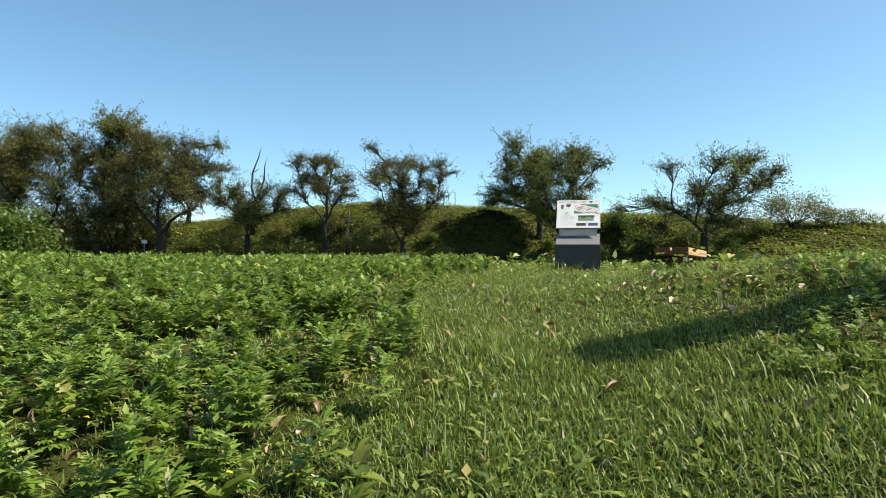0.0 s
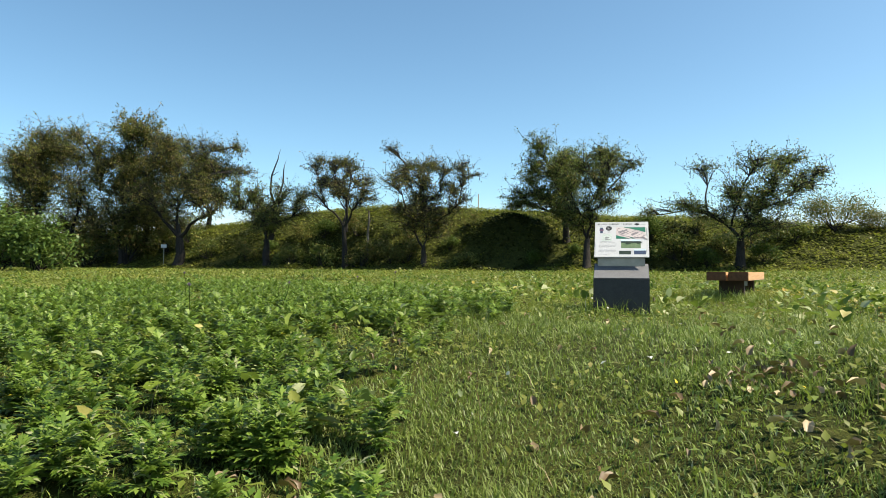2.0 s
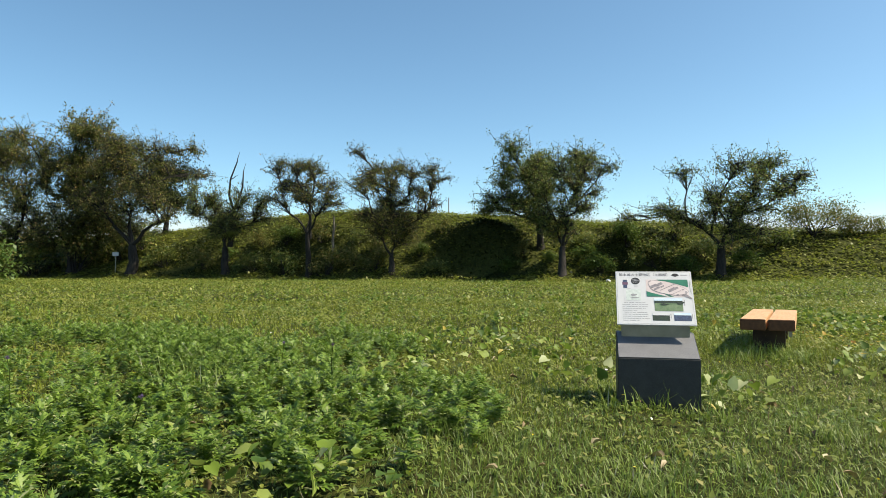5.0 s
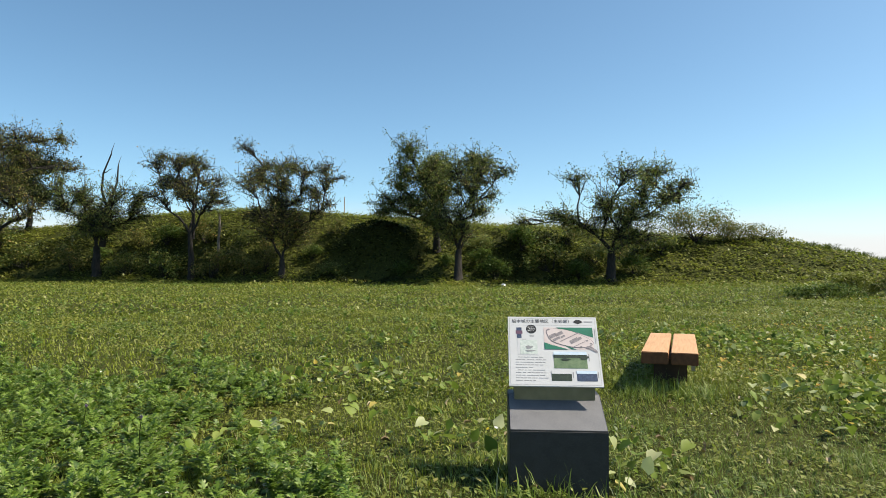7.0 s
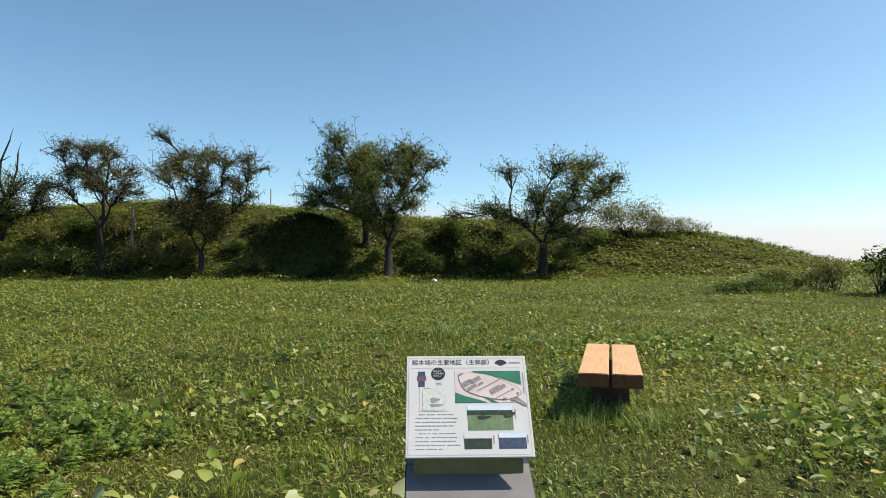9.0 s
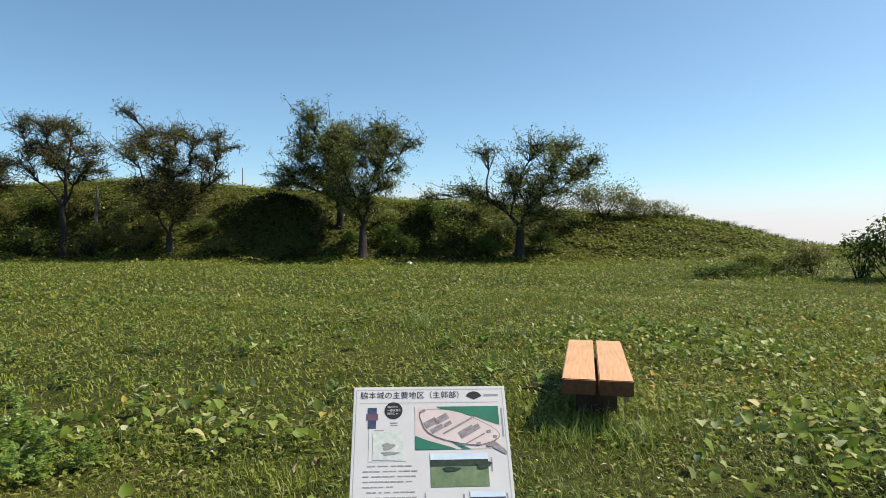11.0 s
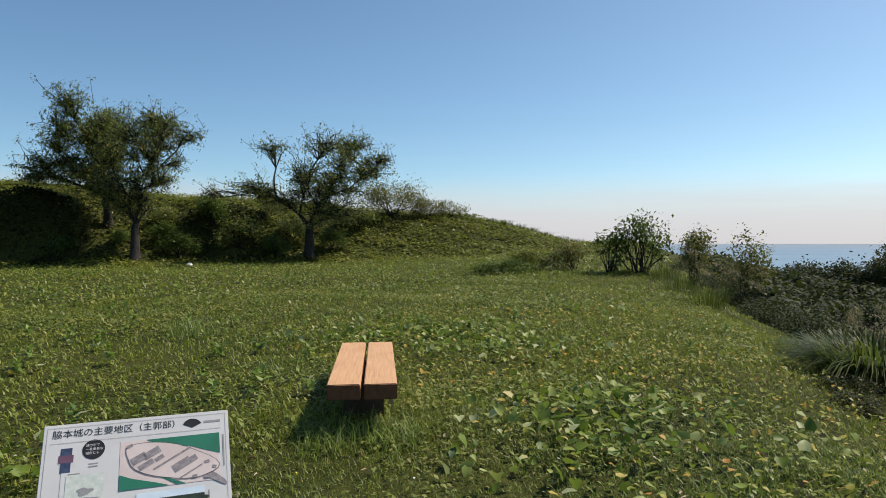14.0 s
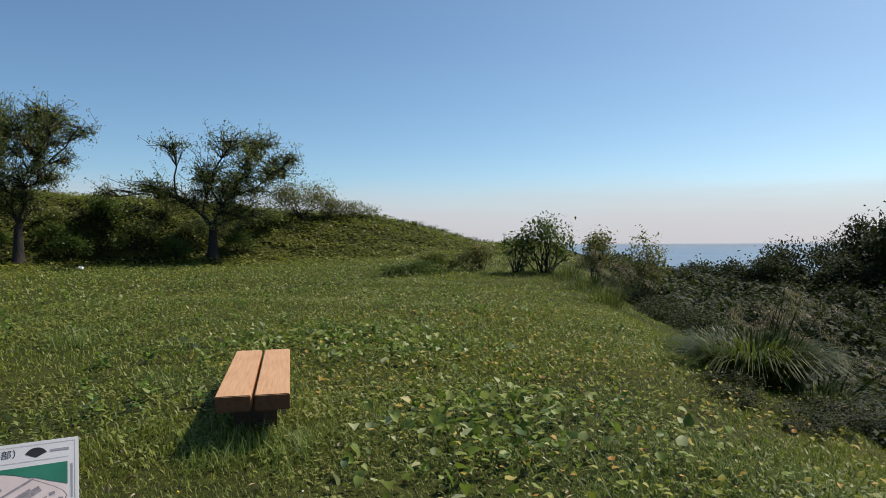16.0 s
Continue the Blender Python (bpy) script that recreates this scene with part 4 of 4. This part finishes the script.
for k, (x, y) in enumerate(spots):
    o, s = SCRUB[int(rng.integers(0, 3)) if x < 12.5 or rng.uniform() < 0.35 else 2], float(rng.uniform(0.7, 1.25))
    b = (x - 8.6) * 0.679 - (y - 8.6) * 0.734
    s *= 0.5 + (min(b, 16) * 0.06 if (x - 8.6) * 0.734 + (y - 8.6) * 0.679 < 22 else min(b, 10) * 0.03)
    m = pose(x, y, float(land(x, y)) - 0.15, 0, 0, float(rng.uniform(0, 360)))
    c = SCRUB[k] if k < 3 else copy_thing(o, m)
    c.matrix_basis = m
    c.scale = (s, s, s)


# low thicket crowding round the pampas grass, dark with shade put into its leaf colour
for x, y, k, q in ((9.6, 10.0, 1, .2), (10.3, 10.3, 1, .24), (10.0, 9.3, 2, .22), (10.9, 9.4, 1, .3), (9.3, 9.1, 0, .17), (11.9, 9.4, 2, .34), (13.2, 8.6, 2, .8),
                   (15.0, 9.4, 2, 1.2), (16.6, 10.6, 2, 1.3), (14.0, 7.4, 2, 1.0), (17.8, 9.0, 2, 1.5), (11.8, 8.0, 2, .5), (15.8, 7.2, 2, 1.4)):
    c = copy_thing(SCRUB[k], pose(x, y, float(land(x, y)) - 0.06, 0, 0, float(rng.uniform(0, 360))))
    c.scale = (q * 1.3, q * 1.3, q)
# low woods filling the hollow beyond the brink, their shade put into the leaf colour
c = np.stack([rng.uniform(32, 80, 1500), rng.uniform(8, 52, 1500)], 1)
c = c[(brink(c) < -6) & ((c[:, 1] - 6.3) / (c[:, 0] - 1.5) > 0.2) & (land(c[:, 0], c[:, 1]) < -0.8)]
size = rng.uniform(1.0, 1.9, len(c))
g = rng.normal(0, 1, (len(c), 120, 3))
g /= np.linalg.norm(g, axis=2, keepdims=True)
g[:, :, 2] = np.abs(g[:, :, 2])
g = g * size[:, None, None] * rng.uniform(0.75, 1.05, (len(c), 120, 1)) * np.array([1.1, 1.1, 0.75])
p = (np.concatenate([c, land(c[:, 0], c[:, 1])[:, None]], 1)[:, None] + g).reshape(-1, 3)
tagged(fast_mesh("low_woods", *leaf_cloud(p, 0.5, droop=0.3), SHADED_LEAF), "dark low woods filling the hollow by the sea, shade in their colour", "woods", kind="stuff")


def reed_clump(label, at, count, length, spread, plumes, width=0.0065):
    """Arching blades from one root, and drooping plumes on tall stems."""
    x, y = at
    base = thing("pampas_clump", label, "grass clump", pose(x, y, float(land(x, y)) - 0.05), "reed clumps on the brink")
    t = np.linspace(0, 1, 6)
    strips = []
    for k in range(count):
        a, out = rng.uniform(0, 2 * math.pi), rng.uniform(0.15, 0.75)
        l = length * rng.uniform(0.6, 1.15)
        d = np.array([math.cos(a), math.sin(a), 0])
        root = d * spread * rng.uniform(0, 1) ** 0.5 + np.array([0, 0, 0.0])
        p = root + d * (out * l * t[:, None] ** 1.5) + np.array([0, 0, 1.0]) * (l * (t - (0.35 + 0.5 * out) * t ** 2.6))[:, None]
        w = np.cross(d, (0, 0, 1)) * width * (l / 1.2) * (1 - 0.85 * t[:, None] ** 2)
        v = np.stack([p - w, p + w], 1).reshape(-1, 3)
        i = np.arange(5)[:, None] * 2
        strips.append((v, np.concatenate([i, i + 1, i + 3, i + 2], 1)))
    fast_mesh("blade_tuft", *joined(strips), REED, base)
    hairs, stalks = [], []
    for k in range(plumes):
        a = rng.uniform(-1.2, 0.4)
        d = np.array([math.cos(a), math.sin(a), 0])
        tip = d * rng.uniform(0.5, 1.25) * length * 0.8 + np.array([0, 0, length * rng.uniform(0.5, 1.05)])
        line = bent(d * spread * 0.4, tip, 6, 0.01, 0.05)
        stalks.append(tube(line, np.linspace(1.2, 0.7, 6) * width, 4))
        n = 110
        q = rng.uniform(0, 1, n)
        c = tip + d * 0.42 * q[:, None] + np.array([0, 0, 0.06 - 0.3]) * (q ** 1.8)[:, None] + rng.normal(0, 0.035, (n, 3))
        rot = turns(np.full(n, a - math.pi / 2) + rng.normal(0, 0.8, n), rng.normal(-0.5, 0.5, n))
        hairs.append(strewn(SIMPLE * np.array([0.14, 1, 1]), SIMPLE_F, c, rot, rng.uniform(0.06, 0.13, n)))
    if plumes:
        tagged(fast_mesh("stalk", *joined(stalks), REED, base), kind="stuff")
        tagged(fast_mesh("plume", *joined(hairs), PLUME, base), kind="stuff")
    return base


reed_clump("large arching clump of pampas grass with dry plumes", (11.9, 10.7), 1500, 1.45, 0.7, 14, 0.012)
reed_clump("arching clump of pampas grass with dry plumes", (14.2, 12.4), 500, 1.2, 0.6, 9, 0.011)
reed_clump("arching clump of pampas grass with dry plumes", (13.0, 10.2), 400, 1.1, 0.6, 10, 0.011)
reed_clump("arching clump of pampas grass with dry plumes", (16.2, 13.2), 320, 1.4, 0.6, 12)
reed_clump("slender clump of reeds at the brink", (19.5, 19.4), 260, 1.3, 0.6, 7)
reed_clump("slender clump of reeds at the brink", (17.3, 17.0), 260, 1.1, 0.6, 5)
reed_clump("slender clump of reeds at the brink", (21.8, 21.8), 220, 1.2, 0.6, 6)
for u, v in ((59.0, 8.5), (60.5, 8.0), (61.6, 7.5), (62.6, 7.4), (63.5, 7.0), (64.4, 6.6), (65.4, 6.2), (66.4, 5.6)):
    reed_clump("reeds along the falling crest of the bank", on_bank(u, v), 220, 0.7, 0.9, 0, 0.016)

# ---- meadow: grass and weeds, far too many to count ----


def grow(n, x0, x1, y0, y1):
    return np.stack([rng.uniform(x0, x1, n), rng.uniform(y0, y1, n)], 1)


def standing(p, lift=0.0):
    return np.concatenate([p, (land(p[:, 0], p[:, 1]) + lift)[:, None]], 1)


def clear(p):
    """Keeps plants out of the stone block and the bench legs."""
    a = p - np.array([1.83, 8.68])
    c, s = math.cos(radians(15)), math.sin(radians(15))
    u, v = a[:, 0] * c - a[:, 1] * s, a[:, 0] * s + a[:, 1] * c
    return ~((np.abs(u) < 0.31) & (np.abs(v) < 0.24))


def patchy(p, s, seed):
    return wavy(p[:, 0], p[:, 1], s, seed)


def blades(p, height, width, bend=0.35):
    n = len(p)
    rot = turns(sheaf(n), rng.normal(-bend, 0.35, n))
    size = np.stack([width * rng.uniform(0.7, 1.3, n), height * rng.uniform(0.6, 1.5, n), height * rng.uniform(0.55, 1.25, n)], 1)
    return strewn(BLADE, BLADE_F, standing(p, -0.01), rot, size)


def stuff(name, pieces, material, label, category):
    ob = fast_mesh(name, *joined(pieces), material)
    return tagged(ob, label, category, kind="stuff")


near = np.concatenate([grow(190000, -3.6, 5.6, 1.2, 9.2), grow(60000, -1.2, 3.4, 1.4, 5.2), grow(80000, -4.6, 7.6, 9.0, 12.5), grow(20000, 5.4, 7.6, 3.5, 9.0)])
left = near[:, 0] < -0.25 + 0.3 * patchy(near, 1.3, 1)
near = near[clear(near) & ~(left & (near[:, 1] < 7.5) & (rng.uniform(0, 1, len(near)) < 0.35))]
bare = patchy(near, 1.15, 9) > 0.62
near = near[~(bare & (rng.uniform(0, 1, len(near)) < 0.15))]
tall = 0.05 + 0.04 * np.clip(patchy(near, 0.8, 3) + 0.3, 0, 1) + 0.045 * (patchy(near, 2.4, 6) > 0.5)
mid = np.concatenate([grow(125000, -15, 17, 11.5, 25), grow(30000, 16, 27, 12, 27)])
mid = mid[brink(mid) > -2.5]
side = grow(40000, 7.4, 17, 3.5, 16)
side = side[brink(side) > -4.5]
around = np.concatenate([grow(50000, -18, -3.4, -9, 12), grow(40000, -3.8, 12, -9, 1.4), grow(14000, 5.4, 10, 1.2, 9)])
around = around[brink(around) > -2.5]
far = grow(110000, -42, 32, 24, 62)
fv = (far - TREE_A) @ TREE_N
far = far[(fv < 0.5) & (brink(far) > -3)]
tall = tall * (0.78 + 0.22 * smooth(near[:, 1], 3.5, 6.0))
tall = tall * (1 - 0.45 * np.exp(-((near[:, 0] - 1.8) ** 2 + (near[:, 1] - 8.4) ** 2) / 0.35))
lush = near[:, 1] + 0.35 * near[:, 0] * -1 + 1.2 * patchy(near, 0.6, 4) + rng.normal(0, 0.8, len(near)) < 9.0
stuff("grass", [blades(near[lush], tall[lush], 0.0065, 0.35)], GRASS, "short lush green grass, uneven and patchy", "grass")
stuff("grass", [blades(near[~lush], tall[~lush], 0.0065, 0.35), blades(mid, np.full(len(mid), 0.085), 0.018), blades(side, np.full(len(side), 0.09), 0.012), blades(around, np.full(len(around), 0.085), 0.016), blades(far, np.full(len(far), 0.1), 0.05)], FIELD_GRASS,
      "short yellow-green meadow grass, uneven and patchy", "grass")

# tufts of longer grass, and a fringe round the block and bench
tufts = [(4.25, 18.2, 0.4, 200), (4.45, 14.2, 0.25, 60), (5.0, 14.6, 0.2, 40), (0.55, 5.2, 0.16, 60), (0.3, 6.6, 0.18, 80), (2.9, 6.9, 0.25, 90), (3.4, 7.4, 0.3, 110), (5.6, 8.9, 0.2, 60), (-1.9, 9.2, 0.34, 160), (-2.4, 10.3, 0.34, 160),
         (-0.2, 9.6, 0.2, 60), (3.6, 11.9, 0.2, 60), (2.6, 9.6, 0.14, 60), (0.9, 3.4, 0.16, 60), (1.2, 2.2, 0.16, 70), (0.2, 2.0, 0.16, 70)]
ps, hs = [], []
for x, y, h, n in tufts:
    q = rng.normal(0, 0.12 + 0.3 * h, (n, 2)) + (x, y)
    ps.append(q)
    hs.append(np.full(n, h))
ring = np.stack([rng.uniform(-0.45, 0.45, 900), np.where(rng.uniform(0, 1, 900) < 0.75, rng.normal(-0.28, 0.06, 900), rng.normal(0.3, 0.08, 900))], 1)
c, s = math.cos(radians(-15)), math.sin(radians(-15))
ring = np.stack([ring[:, 0] * c - ring[:, 1] * s + 1.81, ring[:, 0] * s + ring[:, 1] * c + 8.64], 1)
ring = ring[clear(ring)]
ps.append(ring)
hs.append(0.05 + 0.2 * rng.uniform(0, 1, len(ring)) ** 4)
edge = np.stack([rng.uniform(-0.5, 0.5, 1300), np.where(rng.uniform(0, 1, 1300) < 0.5, rng.uniform(-1.5, -0.95, 1300), rng.uniform(-1.35, 1.3, 1300))], 1)
c, s = math.cos(radians(-29)), math.sin(radians(-29))
edge = np.stack([edge[:, 0] * c - edge[:, 1] * s + 4.52, edge[:, 0] * s + edge[:, 1] * c + 12.28], 1)
ps.append(edge)
hs.append(rng.uniform(0.09, 0.24, len(edge)))
p, h = np.concatenate(ps), np.concatenate(hs)
stuff("long_grass", [blades(p, h, 0.008, 0.3)], GRASS, "longer tufts of grass round stone and bench", "grass")

# seed stalks, thin and straw-coloured
p = grow(420, -3.5, 5.5, 2, 12)
p = p[clear(p)]
stuff("seed_stalks", [blades(p, rng.uniform(0.12, 0.26, len(p)), 0.0035, 0.15)], DRY, "thin straw-coloured seed stalks in the grass", "grass")

# low leafy weeds in the sward


def low_leaves(p, size, template, faces, rise, tilt=0.35):
    n = len(p)
    rot = turns(sheaf(n), rng.normal(0.25, tilt, n))
    return strewn(template, faces, standing(p, 0) + np.array([0, 0, 1]) * rng.uniform(0.3, 1.0, (n, 1)) * rise, rot, size * rng.uniform(0.6, 1.4, n))


p = grow(60000, -6.0, 7.6, 0.6, 12.5)
p = p[clear(p) & (patchy(p, 1.0, 4) + rng.normal(0, 0.4, len(p)) > -0.05 + 0.25 * (p[:, 1] < 6))]
q = grow(60000, -15, 17, 11.5, 25)
q = q[(brink(q) > 0.2) & (patchy(q, 0.7, 4) + rng.normal(0, 0.35, len(q)) > -0.1)]
r = grow(70000, -42, 32, 24, 60)
r = r[((r - TREE_A) @ TREE_N < 0.5) & (brink(r) > 0)]
stuff("low_weeds", [low_leaves(p, 0.045, LEAF, LEAF_F, 0.07)], CLOVER, "low round-leaved weeds in the grass", "weeds")
stuff("low_weeds", [low_leaves(q, 0.06 + 0.03 * smooth(q[:, 1], 14, 22), SIMPLE, SIMPLE_F, 0.10, 0.25), low_leaves(r, 0.12, SIMPLE, SIMPLE_F, 0.13)], CLOVER, "low leafy weeds over the open field", "weeds")


def rosettes(p, height, leaf, per, template, faces):
    """Leafy stems: leaves in whorls up each stem, the lower ones longer."""
    n = len(p)
    h = np.repeat(height * rng.uniform(0.6, 1.3, n), per)
    root = np.repeat(standing(p), per, 0)
    lvl = rng.uniform(0.15, 1.0, n * per)
    lean = np.repeat(rng.normal(0, 0.12, (n, 2)), per, 0)
    a = sheaf(n * per)
    pos = root.copy()
    pos[:, :2] += lean * (h * lvl)[:, None]
    pos[:, 2] += h * lvl
    rot = turns(a, 0.1 + 0.6 * lvl + rng.normal(0, 0.25, n * per))
    return strewn(template, faces, pos, rot, leaf * (1.25 - 0.55 * lvl) * rng.uniform(0.7, 1.25, n * per))


a = grow(2600, -8.0, 0.1, 0.2, 9.0)
a = a[(a[:, 0] > -5.6 + 1.6 * patchy(a, 0.9, 5)) & (a[:, 1] > 0.9 + 0.6 * patchy(a, 1.1, 2)) & (a[:, 0] + rng.normal(0, 0.35, len(a)) < -0.55 + 0.5 * patchy(a, 1.3, 1)) & (patchy(a, 1.6, 8) > -0.45)]
b = grow(2400, -6.5, 0.6, 7.6, 14.0)
b = b[(patchy(b, 0.9, 2) + rng.normal(0, 0.3, len(b)) > 0.0) & (b[:, 0] < 0.5 + 0.25 * (8 - b[:, 1]) + 0.7 * patchy(b, 1.5, 3))]
c3 = grow(620, 0.9, 4.8, 1.1, 5.4)
c3 = c3[patchy(c3, 1.4, 3) + 0.5 * (c3[:, 0] - 2.0) > 0.0]
stuff("mugwort", [rosettes(a, 0.2, 0.105, 24, LOBED, LOBED_F), rosettes(b, 0.2, 0.1, 20, LOBED, LOBED_F), rosettes(c3, 0.11, 0.07, 12, LOBED, LOBED_F)], MUGWORT,
      "dense leafy mugwort with deeply cut leaves", "weeds")
stuff("side_shoots", [rosettes(a, 0.22, 0.055, 16, LEAF * np.array([0.8, 1, 1]), LEAF_F)], MUGWORT, "small fresh side shoots among the mugwort", "weeds")
d = grow(110, -5.2, -0.2, 1.1, 8.0)
stuff("dock_leaves", [rosettes(d, 0.15, 0.115, 5, HEART * np.array([0.62, 1, 1]), HEART_F)], CLOVER, "broad dock leaves among the mugwort", "weeds")

# trailing large-leaved creeper
ks = []
patches = [(5.5, 10.4, .45, .5, 130), (6.2, 10.9, .5, .5, 110), (5.0, 9.7, .4, .3, 50), (6.9, 16.5, 1.2, .35, 90), (8.0, 15.7, .8, .5, 120), (7.7, 14.1, .7, .5, 110), (6.1, 15.6, .7, .25, 60), (8.6, 13.2, .8, .7, 22)]
patches += [(1.2, 16.4, .5, .2, 40), (1.2, 11.8, .35, .22, 45), (.7, 12.4, .4, .2, 40), (-.4, 12.1, .4, .2, 30), (1.2, 9.6, .22, .25, 26), (.3, 10.0, .2, .15, 16), (2.45, 8.7, .15, .3, 22), (-.3, 9.6, .25, .2, 16)]
patches += [(4.15, 10.25, .14, .1, 9), (-.7, 4.5, .2, .14, 16), (-.6, 6.9, .25, .15, 18), (.85, 13.2, .4, .15, 24), (-1.6, 4.7, .3, .2, 18), (7.3, 11.8, .7, .7, 20), (3.1, 7.2, .3, .3, 26), (2.4, 6.2, .3, .2, 14)]
patches += [(10.2, 15.0, 1.6, 1.2, 40), (12.5, 17.0, 1.5, 1.2, 50), (14.5, 19.5, 2.0, 1.4, 60), (6.4, 9.2, .5, .4, 40), (6.8, 10.2, .5, .4, 40), (-1.5, 5.5, .25, .15, 14)]
for x, y, sx, sy, n in patches:
    n = int(n * (2.4 if y > 13.8 and x > 5 and x < 9 else 1.3))
    ks.append(rng.normal(0, 1, (n, 2)) * (sx, sy) + (x, y))
p = np.concatenate(ks)
p = p[clear(p)]
n = len(p)
rot = turns(sheaf(n), rng.normal(0.15, 0.75, n), rng.normal(0, 0.6, n))
stuff("creeper", [strewn(HEART, HEART_F, standing(p, 0.05) + np.array([0, 0, 1]) * rng.uniform(0, 0.2, (n, 1)), rot, rng.uniform(0.045, 0.12, n))], KUDZU,
      "large pale-backed leaves of trailing creeper", "weeds")
p = np.concatenate([grow(3600, 7.5, 24, 9, 26), grow(5200, 4.8, 14, 7.6, 18)])
p = p[(brink(p) > -1.5) & (brink(p) < 7) & (patchy(p, 0.7, 7) + rng.normal(0, 0.4, len(p)) > -0.35)]
stuff("brink_weeds", [low_leaves(p, 0.052, HEART, HEART_F, 0.12, 0.5)], YELLOWING, "yellowing creeper leaves near the brink", "weeds")

# dry leaves and bare patches
ds = [rng.normal(0, 1, (m, 2)) * (s, s * .7) + (x, y) for x, y, s, m in ((1.54, 4.6, .16, 60), (-.5, 3.5, .2, 30), (-.75, 3.0, .22, 40), (2.6, 2.3, .5, 90), (3.2, 3.2, .6, 70), (-1.0, 2.2, .25, 40), (1.9, 3.9, .4, 50), (7.6, 11.4, .7, 60))]
ds.append(grow(500, -4, 7, 1.5, 12))
p = np.concatenate(ds)
p = p[clear(p)]
stuff("dry_leaves", [low_leaves(p, 0.06, HEART * np.array([0.6, 1, 2.5]), HEART_F, 0.05, 0.7)], DRY, "curled dry brown leaves lying in the grass", "leaf litter")
p = grow(70, -4.5, 5, 1.6, 11)
n = len(p)
stuff("yellow_flowers", [low_leaves(p, 0.022, HEART, HEART_F, 0.16, 0.5)], YELLOW_FLOWER, "tiny yellow flowers scattered in the grass", "flowers")
p = np.concatenate([grow(60, -4.5, 6, 1.6, 13), grow(120, -10, 14, 12, 30)])
stuff("white_flowers", [low_leaves(p, 0.028, HEART, HEART_F, 0.17, 0.5)], WHITE_FLOWER, "small white flower heads in the grass", "flowers")

# darker weed clumps over the open field
p = np.concatenate([grow(260, -14, 14, 12.5, 30), grow(200, -34, 26, 28, 52)])
p = p[((p - TREE_A) @ TREE_N < -1.5) & (brink(p) > 0.5)]
stuff("field_weeds", [rosettes(p, 0.2, 0.13, 16, LEAF, LEAF_F)], MUGWORT, "clumps of taller leafy weeds in the field", "weeds")

# creepers over the earth bank
w = rng.uniform(0, 1, (100000, 2)) * (102, 15) + (-28, -2.8)
p = TREE_A + w[:, :1] * TREE_D + w[:, 1:] * TREE_N
w = w[brink(p) > -2]
p = p[brink(p) > -2]
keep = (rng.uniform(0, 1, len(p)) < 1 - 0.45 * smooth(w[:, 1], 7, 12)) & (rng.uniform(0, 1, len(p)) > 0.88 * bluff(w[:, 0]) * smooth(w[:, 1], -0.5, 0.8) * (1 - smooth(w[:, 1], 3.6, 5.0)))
p = p[keep]
n = len(p)
rot = turns(sheaf(n), rng.normal(0.15, 0.35, n))
lift = rng.uniform(0, 1, (n, 1)) ** 2 * np.clip(0.14 + 0.3 * patchy(p, 0.8, 2)[:, None], 0.05, 0.5)
stuff("bank_creeper", [strewn(SIMPLE * np.array([1.3, 1, 1]), SIMPLE_F, standing(p) + np.array([0, 0, 1]) * lift, rot, rng.uniform(0.12, 0.27, n))], BANK,
      "tangled creepers and grass covering the earth bank", "creeper")
# added near-black leaves put the deep shade of the steep face into colour
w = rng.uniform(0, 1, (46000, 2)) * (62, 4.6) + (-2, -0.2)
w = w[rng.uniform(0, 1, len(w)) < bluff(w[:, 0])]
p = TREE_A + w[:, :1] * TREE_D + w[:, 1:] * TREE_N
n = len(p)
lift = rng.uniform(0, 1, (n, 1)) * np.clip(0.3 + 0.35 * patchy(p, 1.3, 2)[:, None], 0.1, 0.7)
stuff("bank_ivy", [strewn(SIMPLE * np.array([1.4, 1, 1]), SIMPLE_F, standing(p) + lift * np.array([-0.25, -0.65, 0.7]), turns(sheaf(n), rng.normal(0.3, 0.6, n)), rng.uniform(0.12, 0.24, n))], SHADED_LEAF,
      "dark leaves standing in for shade on the steep face of the bank", "creeper")


# thistles standing above the weeds
THISTLE = foliage("thistle_heads", [(0.0, (0.16, 0.09, 0.22)), (1.0, (0.26, 0.16, 0.34))], None)


def thistle(x, y, h):
    base = thing("thistle", "slender thistle with a faded purple head", "flower", pose(x, y, float(land(x, y))), "thistles in the field")
    line = bent((0, 0, -0.02), (rng.normal(0, 0.04), rng.normal(0, 0.04), h), 6, 0.03)
    fast_mesh("stem", *tube(line, np.linspace(0.005, 0.003, 6), 5), REED, base)
    n = 60
    fast_mesh("head", *strewn(SIMPLE * np.array([0.35, 1, 1]), SIMPLE_F, np.repeat(line[-1:], n, 0), turns(sheaf(n), rng.uniform(0.5, 1.5, n)), rng.uniform(0.02, 0.035, n)), THISTLE, base)
    m = 7
    k = rng.integers(1, 5, m)
    tagged(fast_mesh("leaf", *strewn(LOBED * np.array([0.5, 1, 1]), LOBED_F, line[k], turns(sheaf(m), rng.normal(0.5, 0.2, m)), rng.uniform(0.06, 0.12, m)), MUGWORT, base), kind="stuff")


for x, y, h in ((-0.75, 9.0, 0.42), (-1.35, 9.7, 0.36), (-2.0, 6.1, 0.45), (-1.6, 7.2, 0.4), (-2.9, 8.3, 0.45), (-3.3, 5.4, 0.42)):
    thistle(x, y, h)
